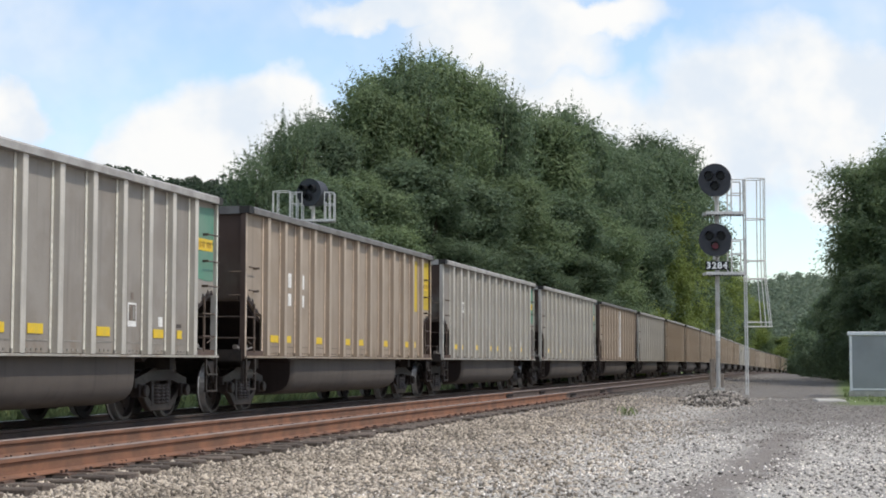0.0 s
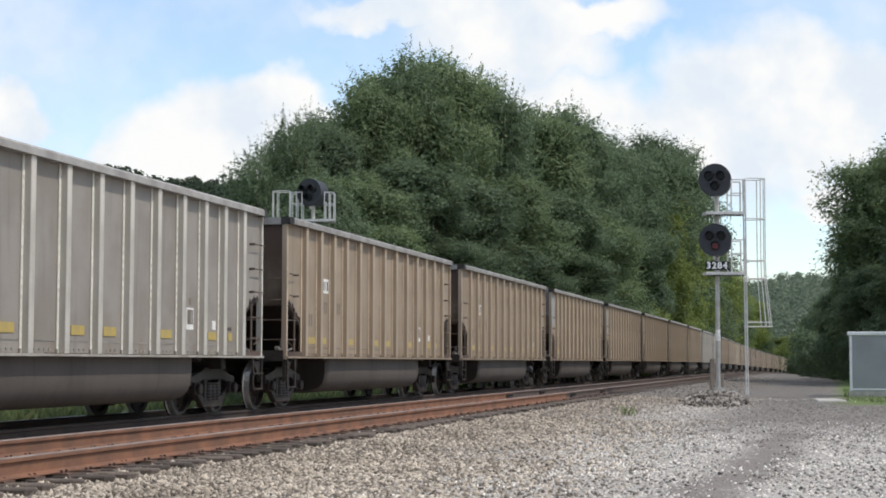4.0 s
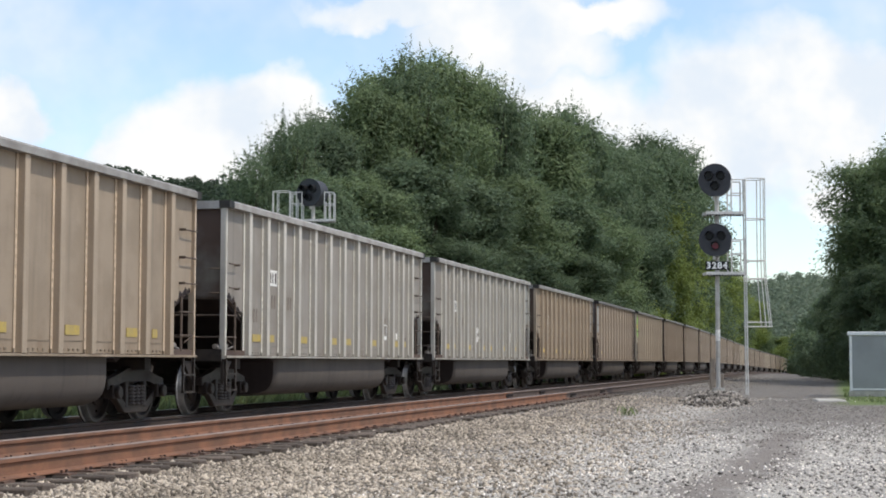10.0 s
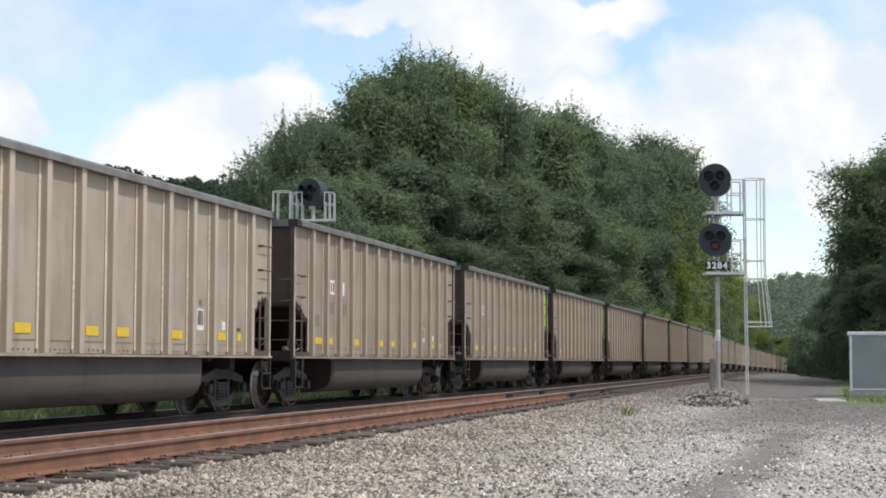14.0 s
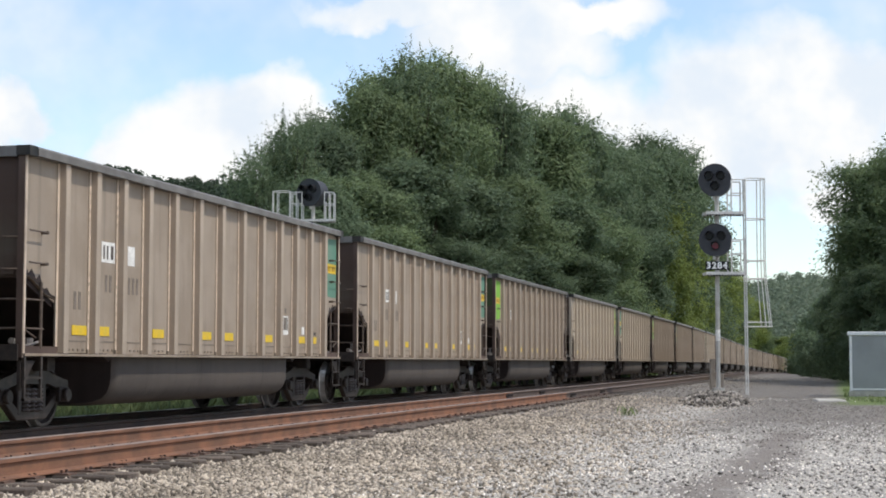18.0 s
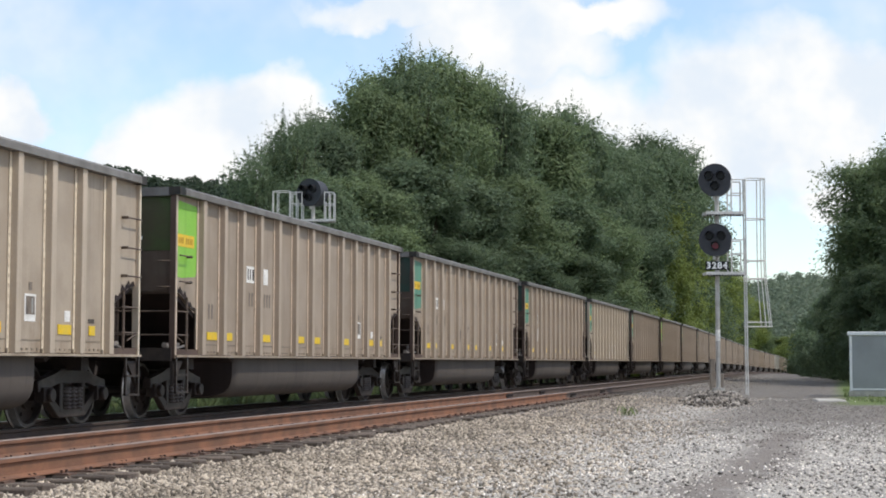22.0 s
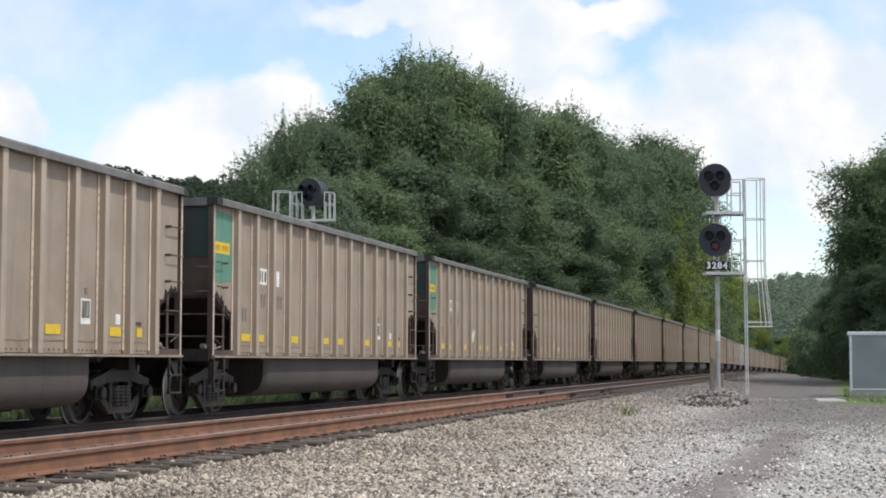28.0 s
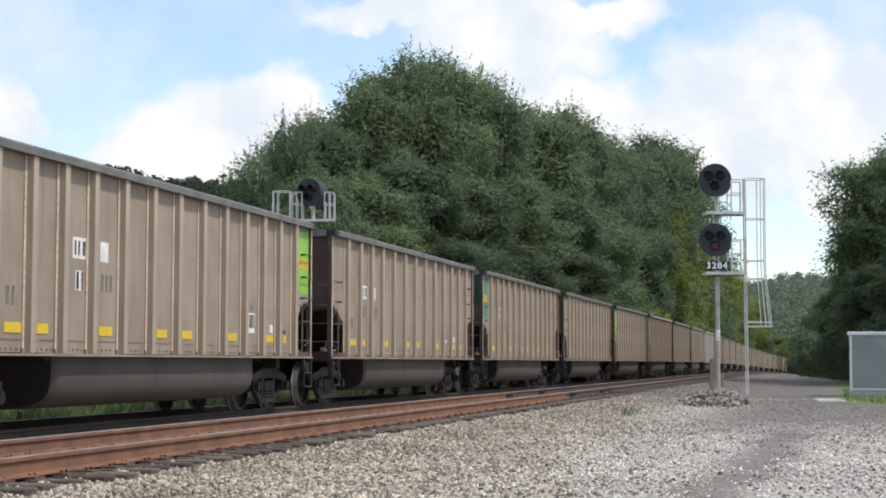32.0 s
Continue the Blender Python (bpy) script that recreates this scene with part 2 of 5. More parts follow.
# ---- mesh helpers ----
def quad_box(bm, x0, x1, y0, y1, z0, z1, top=None):
    """A box; top: (x0, x1, y0, y1) of its upper face, where it tapers."""
    a = top or (x0, x1, y0, y1)
    v = [bm.verts.new(p) for p in ((x0, y0, z0), (x1, y0, z0), (x1, y1, z0), (x0, y1, z0),
                                   (a[0], a[2], z1), (a[1], a[2], z1), (a[1], a[3], z1), (a[0], a[3], z1))]
    for f in ((3, 2, 1, 0), (4, 5, 6, 7), (0, 1, 5, 4), (1, 2, 6, 5), (2, 3, 7, 6), (3, 0, 4, 7)):
        bm.faces.new([v[i] for i in f])


def sweep(bm, outline, y0, y1, axis="y"):
    """A prism: the outline (pairs) drawn out from y0 to y1 along an axis; the pairs are the other two coordinates in order."""
    def spot(a, b, y):
        return {"y": (a, y, b), "x": (y, a, b), "z": (a, b, y)}[axis]
    v0 = [bm.verts.new(spot(a, b, y0)) for a, b in outline]
    v1 = [bm.verts.new(spot(a, b, y1)) for a, b in outline]
    n = len(outline)
    bm.faces.new(v0)
    bm.faces.new(v1[::-1])
    for i in range(n):
        bm.faces.new((v0[i], v1[i], v1[(i + 1) % n], v0[(i + 1) % n]))


def rod(bm, a, b, r, n=8, r2=None):
    """A round bar from a to b."""
    a, b = Vector(a), Vector(b)
    turn = (b - a).to_track_quat("Z", "Y").to_matrix()
    rings = []
    for p, rad in ((a, r), (b, r if r2 is None else r2)):
        rings.append([bm.verts.new(p + turn @ Vector((math.cos(i * 2 * math.pi / n) * rad, math.sin(i * 2 * math.pi / n) * rad, 0))) for i in range(n)])
    bm.faces.new(rings[0][::-1])
    bm.faces.new(rings[1])
    for i in range(n):
        bm.faces.new((rings[0][i], rings[0][(i + 1) % n], rings[1][(i + 1) % n], rings[1][i]))


def lathe(bm, profile, n=28, axis="y"):
    """Turns (radius, along) pairs round an axis through the origin."""
    rows = []
    for r, w in profile:
        rows.append([bm.verts.new({"y": (math.cos(a) * r, w, math.sin(a) * r), "z": (math.cos(a) * r, math.sin(a) * r, w)}[axis])
                     for a in (i * 2 * math.pi / n for i in range(n))])
    for j in range(len(rows) - 1):
        for i in range(n):
            bm.faces.new((rows[j][i], rows[j][(i + 1) % n], rows[j + 1][(i + 1) % n], rows[j + 1][i]))
    bm.faces.new(rows[0][::-1])
    bm.faces.new(rows[-1])


def mesh_of(name, bm, material, bevel=0.0, smooth=False):
    if bevel:
        bmesh.ops.bevel(bm, geom=bm.edges[:], offset=bevel, segments=1, affect="EDGES", clamp_overlap=True)
    bmesh.ops.recalc_face_normals(bm, faces=bm.faces[:])
    me = bpy.data.meshes.new(name)
    bm.to_mesh(me)
    bm.free()
    me.materials.append(material)
    if smooth:
        me.polygons.foreach_set("use_smooth", [True] * len(me.polygons))
    return me


def part(name, bm, material, parent=None, label="", bevel=0.0, smooth=False, at=None):
    """Links a bmesh, or a mesh that is shared, as one object under a thing."""
    ob = new(name, bm if isinstance(bm, bpy.types.Mesh) else mesh_of(name, bm, material, bevel, smooth))
    if parent:
        ob.parent = parent
    if at is not None:
        ob.matrix_basis = at
    if label:
        ob["label"] = label
    return ob


def raw_mesh(name, verts, faces, material):
    """A large mesh from arrays; faces all have the same number of corners."""
    me = bpy.data.meshes.new(name)
    faces = np.asarray(faces, dtype=np.int32)
    n, c = faces.shape
    me.vertices.add(len(verts))
    me.vertices.foreach_set("co", np.asarray(verts, dtype=np.float32).ravel())
    me.loops.add(n * c)
    me.loops.foreach_set("vertex_index", faces.ravel())
    me.polygons.add(n)
    me.polygons.foreach_set("loop_start", np.arange(0, n * c, c, dtype=np.int32))
    me.polygons.foreach_set("loop_total", np.full(n, c, dtype=np.int32))
    me.materials.append(material)
    me.update(calc_edges=True)
    return me


# ---- the line of the tracks ----
TRACK_GAP, NEAR_UP = 4.10, 0.12  # second track: to the side, and higher
LINE_S = np.arange(-140.0, 1301.0, 1.0)


def make_line():
    bend = np.clip(LINE_S, -40, 430)
    k = 0.000498 - 0.0000063 * bend + 0.00001061 * np.maximum(bend - 120, 0) - 0.00002098 * np.maximum(bend - 300, 0)
    th = np.concatenate([[0], np.cumsum((k[1:] + k[:-1]) / 2)])
    i0 = 140
    th = th - th[i0] + 0.20707
    dx, dy = np.sin(th), np.cos(th)
    x = np.concatenate([[0], np.cumsum((dx[1:] + dx[:-1]) / 2)])
    y = np.concatenate([[0], np.cumsum((dy[1:] + dy[:-1]) / 2)])
    return x - x[i0] - 11.699, y - y[i0], th


LINE_X, LINE_Y, LINE_TH = make_line()
LINE_Z = -0.0034849 * np.clip(LINE_S, -60, 430) - 2.327e-5 * np.clip(LINE_S - 100, 0, 330) ** 2


def on_line(s, off=0.0):
    """Place and heading on the train's track at s metres, off metres towards the camera's side."""
    x, y, z, th = (float(np.interp(s, LINE_S, a)) for a in (LINE_X, LINE_Y, LINE_Z, LINE_TH))
    return Vector((x + off * math.cos(th), y - off * math.sin(th), z)), th


def line_pose(s, off=0.0, up=0.0):
    p, th = on_line(s, off)
    return pose(p.x, p.y, p.z + up, 0, 0, 90 - math.degrees(th))


def side_of(x, y):
    """For arrays of places: distance along the line, and offset from it to the camera's side."""
    x, y = np.asarray(x, float), np.asarray(y, float)
    pick = slice(0, 640, 4)
    px, py = LINE_X[pick], LINE_Y[pick]
    best = np.full(x.shape, 1e18)
    idx = np.zeros(x.shape, int)
    for i in range(len(px)):
        d = (x - px[i]) ** 2 + (y - py[i]) ** 2
        closer = d < best
        best[closer], idx[closer] = d[closer], i
    s0, th = LINE_S[pick][idx], LINE_TH[pick][idx]
    ex, ey = x - px[idx], y - py[idx]
    return s0 + ex * np.sin(th) + ey * np.cos(th), ex * np.cos(th) - ey * np.sin(th)


def ground_height(x, y):
    s, off = side_of(x, y)
    z = np.interp(s, LINE_S, LINE_Z)
    cross = np.interp(off, (-60, -14, -5.5, -2.6, -1.6, 1.6, 2.4, TRACK_GAP + 0.95, TRACK_GAP + 1.3, TRACK_GAP + 2.8, TRACK_GAP + 5.5, 60),
                      (0.6, -0.55, -0.50, -0.45, -0.235, -0.235, -0.118, -0.102, -0.140, -0.215, -0.245, -0.20))
    return z + cross


# ---- ground ----
def rows_between(*spans):
    out = []
    for a, b, n in spans:
        out += list(np.linspace(a, b, n, endpoint=False))
    return np.array(out + [spans[-1][1]])


def build_ground():
    gx = rows_between((-2600, -400, 8), (-400, -60, 18), (-60, -24, 24), (-24, 34, 116), (34, 140, 44), (140, 400, 14), (400, 2600, 8))
    gy = rows_between((-1500, -60, 8), (-60, 8, 30), (8, 80, 130), (80, 200, 60), (200, 480, 56), (480, 1000, 16), (1000, 3800, 10))
    X, Y = np.meshgrid(gx, gy)
    Z = ground_height(X, Y)
    far = np.clip((np.hypot(X, Y) - 430) / 600, 0, 1)
    Z = Z * (1 - far) + far * -3.0
    nx, ny = len(gx), len(gy)
    i = (np.arange(ny - 1)[:, None] * nx + np.arange(nx - 1)[None, :]).ravel()
    ob = new("ground", raw_mesh("ground", np.c_[X.ravel(), Y.ravel(), Z.ravel()], np.c_[i, i + 1, i + nx + 1, i + nx], ground_paint()))
    ob.data.polygons.foreach_set("use_smooth", [True] * len(ob.data.polygons))
    tagged(ob, "pale crushed stone lot with a dark wheel track, meadow beyond", "ground", kind="structure")


def ground_paint():
    m = bpy.data.materials.new("gravel_and_meadow")
    m.use_nodes = True
    k = Nodes(m.node_tree)
    at = k.add("ShaderNodeTexCoord").outputs["Object"]
    wob = k.vec("SCALE", k.vec("SUBTRACT", k.noise_colour(at, 0.35), (0.5, 0.5, 0.5)), 0.9)
    p = k.add("ShaderNodeSeparateXYZ")
    k.put(p.inputs[0], k.vec("ADD", at, wob))
    px, py = p.outputs[0], p.outputs[1]
    chips = k.add("ShaderNodeTexVoronoi")
    k.put(chips.inputs["Vector"], at)
    chips.inputs["Scale"].default_value = 34.0
    tone = k.add("ShaderNodeSeparateXYZ")
    k.put(tone.inputs[0], chips.outputs["Color"])
    gravel = k.mix(tone.outputs[0], (0.29, 0.266, 0.238), (0.60, 0.56, 0.508))
    gravel = k.mix(k.ramp(k.noise(at, 0.5, 5), 0.4, 0.7, 0.0, 0.5), gravel, (0.36, 0.325, 0.285))
    gravel = k.mix(k.ramp(k.noise(at, 40, 3), 0.35, 0.8, 0.0, 0.4), gravel, (0.25, 0.23, 0.21))
    # packed dark drive, far part of the lot
    dirt = k.mix(k.ramp(k.noise(at, 2.0, 6), 0.3, 0.7), (0.115, 0.10, 0.088), (0.215, 0.192, 0.17))
    dirt = k.mix(k.ramp(k.noise(at, 7.0, 4, 0.8), 0.48, 0.66, 0.0, 0.5), dirt, (0.31, 0.285, 0.255))
    drive = k.math("MULTIPLY", k.ramp(py, 24.0, 36.0), k.ramp(py, 56.0, 49.0))
    drive = k.math("MULTIPLY", drive, k.ramp(k.math("SUBTRACT", px, k.math("MULTIPLY", py, 0.25)), -4.2, -2.4))
    arc = k.math("ABSOLUTE", k.math("SUBTRACT", px, k.math("ADD", -1.40, k.math("MULTIPLY", py, 0.254))))
    rut = k.math("MULTIPLY", k.ramp(arc, 0.62, 0.15), k.ramp(py, 31.0, 27.0))
    rut = k.math("MULTIPLY", rut, k.ramp(k.noise(at, 1.6, 5), 0.2, 0.42))
    col = k.mix(k.math("MULTIPLY", drive, 0.9), gravel, dirt)
    col = k.mix(k.math("MULTIPLY", rut, 0.8), col, (0.175, 0.148, 0.13))
    # brown shoulder ground, and the dark wheel track across the lot
    beside = k.math("SUBTRACT", px, k.math("SUBTRACT", k.math("MULTIPLY", py, 0.2225), 11.9))
    # the shaded gaps between ballast stones are put into this ground colour
    col = k.mix(k.math("MULTIPLY", k.ramp(beside, 8.6, 6.6, 0.0, 0.9), k.ramp(py, 60.0, 50.0)), col, k.mix(tone.outputs[0], (0.085, 0.066, 0.052), (0.20, 0.162, 0.13)))
    across = k.math("MULTIPLY", k.ramp(k.math("ABSOLUTE", k.math("SUBTRACT", py, 27.7)), 1.0, 0.25, 0.0, 0.7), k.ramp(px, 4.8, 5.9))
    col = k.mix(k.math("MULTIPLY", across, k.ramp(k.noise(at, 1.1, 4), 0.25, 0.5)), col, (0.15, 0.132, 0.116))
    # grey, older gravel further out
    col = k.mix(k.ramp(py, 42.0, 56.0, 0.0, 0.9), col, k.mix(k.ramp(k.noise(at, 2.5, 8, 0.75), 0.35, 0.65), (0.088, 0.077, 0.067), (0.19, 0.168, 0.147)))
    # meadow: behind the tracks, and beyond the lot
    green = k.mix(k.ramp(k.noise(at, 1.2, 6), 0.3, 0.7), (0.085, 0.14, 0.032), (0.16, 0.20, 0.06))
    behind = k.ramp(k.math("ADD", k.math("SUBTRACT", px, k.math("SUBTRACT", k.math("MULTIPLY", py, 0.2225), 11.9)), k.ramp(py, 58.0, 70.0, 0.0, 2.6)), -3.2, -4.4)
    lawn = k.math("MULTIPLY", k.ramp(k.math("SUBTRACT", px, k.math("MULTIPLY", py, 0.235)), -0.4, 0.4), k.ramp(py, 46.0, 48.5))
    wild = k.math("MAXIMUM", behind, k.math("MAXIMUM", lawn, k.ramp(py, 300.0, 340.0)))
    col = k.mix(wild, col, green)
    b = k.add("ShaderNodeBsdfPrincipled")
    k.put(b.inputs["Base Color"], col)
    b.inputs["Roughness"].default_value = 0.92
    n = k.add("ShaderNodeBump")
    n.inputs["Strength"].default_value, n.inputs["Distance"].default_value = 0.9, 0.018
    k.put(n.inputs["Height"], k.math("ADD", chips.outputs["Distance"], k.noise(at, 30, 4)))
    k.link(n.outputs[0], b.inputs["Normal"])
    k.link(b.outputs[0], k.add("ShaderNodeOutputMaterial").inputs[0])
    return m


build_ground()


# ---- tracks ----
def rail_mesh(name, off, up, s0, s1, head, web, old):
    half = [(0.075, 0.0), (0.075, 0.011), (0.012, 0.034), (0.010, 0.125), (0.036, 0.140), (0.036, 0.172), (0.028, 0.181)]
    outline = half + [(-a, b) for a, b in half[::-1]]
    bm = bmesh.new()
    prev = None
    s = s0
    while s <= s1:
        p, th = on_line(s, off)
        worn = s > old
        row = [bm.verts.new((p.x + a * math.cos(th), p.y - a * math.sin(th), p.z + up - 0.181 + b)) for a, b in outline]
        if prev:
            for i in range(len(row)):
                f = bm.faces.new((prev[i], row[i], row[(i + 1) % len(row)], prev[(i + 1) % len(row)]))
                f.material_index = 1 if i in (5, 6, 7) else 2 if worn else 0
        prev = row
        s += 2.0 if s < 120 else 6.0
    me = mesh_of(name, bm, web)
    me.materials.append(head)
    me.materials.append(M["old_rust"])
    return me


def tie_mesh():
    bm = bmesh.new()
    quad_box(bm, -0.115, 0.115, -1.30, 1.30, -0.18, 0.0)
    return mesh_of("tie", bm, M["tie"], 0.012)


def plate_mesh():
    """A tie plate with its spikes."""
    bm = bmesh.new()
    quad_box(bm, -0.095, 0.095, -0.18, 0.18, 0.0, 0.018)
    for x in (-0.05, 0.05):
        for y in (-0.10, 0.10):
            quad_box(bm, x - 0.008, x + 0.008, y - 0.012, y + 0.012, 0.018, 0.045)
    return mesh_of("tie_plate", bm, M["plate"])


def build_track(label, off, up, head, web, pieces_to, joints=()):
    track = new("railway_track")
    tagged(track, label, "railway track", group="railway tracks", kind="structure")
    for side in (-0.7535, 0.7535):
        ob = part("rail", rail_mesh("rail", off + side, up, -60, 700, head, web, 49.5), None, track)
    tie, plate = tie_mesh(), plate_mesh()
    rng = random.Random(5)
    s = 6.0
    while s < pieces_to:
        m = line_pose(s + rng.uniform(-0.03, 0.03), off, up - 0.181 - 0.018) @ pose(0, rng.uniform(-0.06, 0.06), 0, 0, 0, rng.uniform(-1, 1))
        part("tie", tie, None, track, at=m)
        for side in (-0.7535, 0.7535):
            part("tie_plate", plate, None, track, at=m @ pose(0, -side, 0))
        s += 0.50
    for side, at_s in joints:
        bm = bmesh.new()
        for z0, z1, out in ((-0.145, -0.125, 0.055), (-0.125, -0.05, 0.026), (-0.05, -0.036, 0.036)):
            quad_box(bm, -0.45, 0.45, -out, out, z0, z1)
        for x in (-0.36, -0.22, -0.08, 0.08, 0.22, 0.36):
            quad_box(bm, x - 0.018, x + 0.018, -0.05, 0.05, -0.105, -0.07)
        part("joint_bar", bm, M["under"], track, "dark bolted rail joint bar", at=line_pose(at_s, off + side, up))
    bm = bmesh.new()
    while s < 400:
        m = line_pose(s, off, up - 0.2)
        v = [bm.verts.new(m @ Vector(p)) for p in ((-0.115, -1.3, 0), (0.115, -1.3, 0), (0.115, 1.3, 0), (-0.115, 1.3, 0),
                                                   (-0.115, -1.3, -0.1), (0.115, -1.3, -0.1))]
        bm.faces.new(v[:4])
        bm.faces.new((v[0], v[4], v[5], v[1]))
        s += 0.50
    tagged(part("tie_row", bm, M["tie"], track), kind="stuff")


build_track("near track with rust-orange rails on oak ties", TRACK_GAP, NEAR_UP, M["railhead"], M["rust"], 56, ((-0.7535, 47.6), (-0.7535, 53.0), (0.7535, 49.2), (0.7535, 55.5)))
build_track("far track with polished rail heads under the train", 0.0, 0.0, M["shinyhead"], M["dark_web"], 44)


# ---- the coal train ----
HALF, PITCH = 7.62, 16.18
CACHE = {}


def cached(key, make):
    """One mesh for all pieces that are alike."""
    if key not in CACHE:
        CACHE[key] = make()
    return CACHE[key]


SHORT = 0.20  # the body's ends stand this far inside the nominal length


def flip(mesh_maker, sx=1, sy=1, ends=True):
    """Mirrors a bmesh maker's result, and draws its end pieces in."""
    def mirrored():
        bm = mesh_maker()
        for v in bm.verts:
            if ends and abs(v.co.x) > 6.3:
                v.co.x -= math.copysign(SHORT + (0.06 if abs(v.co.x) > 7.0 else 0.0), v.co.x)
            v.co.x *= sx
            v.co.y *= sy
        return bm
    return mirrored


def bm_side():
    bm = bmesh.new()
    low = [(-7.56, 2.06), (-7.36, 2.04), (-7.12, 1.95), (-6.80, 1.82), (-6.46, 1.76), (-6.46, 1.045)]
    sweep(bm, [(-7.56, 3.619), *low, *[(-a, b) for a, b in low[::-1]], (7.56, 3.619)], -1.50, -1.455)
    return bm


def bm_end():
    bm = bmesh.new()
    quad_box(bm, -7.56, -7.51, -1.455, 1.455, 2.02, 3.62)
    quad_box(bm, -7.60, -7.56, -1.40, 1.40, 2.06, 2.12)
    return bm


def bm_end_panel():
    bm = bmesh.new()
    quad_box(bm, -7.567, -7.56, -1.44, 1.44, 2.72, 3.60)
    return bm


def bm_slope():
    bm = bmesh.new()
    sweep(bm, [(-7.52, 2.02), (-7.44, 2.08), (-4.3, 0.98), (-4.4, 0.92)], -1.45, 1.45)
    return bm


def bm_sill():
    bm = bmesh.new()
    quad_box(bm, -HALF, HALF, -1.595, -1.45, 1.0, 1.035)
    for sx in (-1, 1):
        first = len(bm.faces)
        quad_box(bm, *sorted((sx * 6.47, sx * HALF)), -1.53, -1.46, 1.036, 1.13)
        bm.faces.ensure_lookup_table()
        for f in bm.faces[first:]:
            f.material_index = 1
    return bm


def bm_rim():
    bm = bmesh.new()
    sweep(bm, [(-1.645, 3.62), (-1.645, 3.715), (-1.615, 3.745), (-1.30, 3.745), (-1.30, 3.62)], -7.43, 7.43, "x")
    return bm


def bm_end_rim():
    bm = bmesh.new()
    quad_box(bm, -7.64, -7.48, -1.43, 1.43, 3.60, 3.74)
    return bm


def bm_corner_cap():
    bm = bmesh.new()
    quad_box(bm, -7.66, -7.44, -1.63, -1.435, 3.612, 3.742)
    return bm


def bm_post():
    """A pressed post: a bolted foot flange, a deep front face and a flat, paler outer face, straight up to the chord.
    """
    bm = bmesh.new()

    def level(z):
        return [bm.verts.new((x, y, z)) for x, y in ((-0.125, -1.50), (-0.125, -1.514), (-0.058, -1.514), (-0.046, -1.598), (-0.036, -1.606), (-0.012, -1.606), (0.088, -1.608),
                                                     (0.096, -1.60), (0.10, -1.50))]

    rows = [level(1.04), level(3.619)]
    for a, b in zip(rows, rows[1:]):
        for i in range(9):
            f = bm.faces.new((a[i], a[(i + 1) % 9], b[(i + 1) % 9], b[i]))
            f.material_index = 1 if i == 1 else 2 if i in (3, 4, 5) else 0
    bm.faces.new(rows[0][::-1])
    bm.faces.new(rows[-1])
    return bm


def bm_rivets():
    """The bolt lines on the foot flanges, the weld line and the stubs above the sill."""
    bm = bmesh.new()
    for x in POSTS[1:-1]:
        for i in range(17):
            z = 1.22 + 0.13 * i
            quad_box(bm, x - 0.112, x - 0.074, -1.520, -1.514, z, z + 0.05)
    return bm


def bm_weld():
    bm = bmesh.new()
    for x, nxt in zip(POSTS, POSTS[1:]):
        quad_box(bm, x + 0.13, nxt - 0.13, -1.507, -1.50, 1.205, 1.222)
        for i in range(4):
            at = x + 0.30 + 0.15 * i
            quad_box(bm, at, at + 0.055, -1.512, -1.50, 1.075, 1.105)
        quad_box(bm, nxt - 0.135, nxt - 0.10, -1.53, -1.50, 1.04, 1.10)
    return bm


def bm_soot():
    """The ragged black spray along the slanting edge of the opening under the end slope."""
    rng = random.Random(17)
    bm = bmesh.new()
    edge = [(-7.54, 2.065), (-7.36, 2.045), (-7.12, 1.955), (-6.80, 1.825), (-6.47, 1.765)]
    n, rows = 30, []
    for i in range(n + 1):
        u = i / n * (len(edge) - 1)
        j = min(int(u), len(edge) - 2)
        f = u - j
        x, z = (edge[j][k] * (1 - f) + edge[j + 1][k] * f for k in (0, 1))
        reach = (0.060 + 0.012 * rng.random() + 0.024 * math.sin(i * 0.9) + 0.016 * math.sin(i * 1.7 + 1)) * (0.55 + 0.75 * math.sin(math.pi * min(1.0, 0.12 + i / n)))
        rows.append((bm.verts.new((x, -1.5035, z)), bm.verts.new((x + reach * 0.42, -1.5035, z + reach * 0.95))))
    for a, b in zip(rows, rows[1:]):
        bm.faces.new((a[0], b[0], b[1], a[1]))
    made = bmesh.ops.extrude_face_region(bm, geom=bm.faces[:])
    for v in made["geom"]:
        if isinstance(v, bmesh.types.BMVert):
            v.co.y = -1.5005
    return bm


def bm_corner_post():
    bm = bmesh.new()
    quad_box(bm, -7.625, -7.565, -1.545, -1.455, 0.98, 3.62)
    first = len(bm.faces)
    quad_box(bm, -7.615, -7.565, -1.56, -1.545, 0.98, 3.62)
    for i in range(12):
        quad_box(bm, -7.60, -7.58, -1.566, -1.56, 1.10 + 0.21 * i, 1.12 + 0.21 * i)
    bm.faces.ensure_lookup_table()
    for f in bm.faces[first:]:
        f.material_index = 1
    return bm


def bm_rung():
    bm = bmesh.new()
    rod(bm, (-7.55, -1.60, 0), (-7.02, -1.60, 0), 0.013, 6)
    quad_box(bm, -7.04, -7.01, -1.605, -1.50, -0.02, 0.02)
    rod(bm, (-7.60, -1.53, -0.09), (-7.66, -1.26, -0.09), 0.012, 6)
    return bm


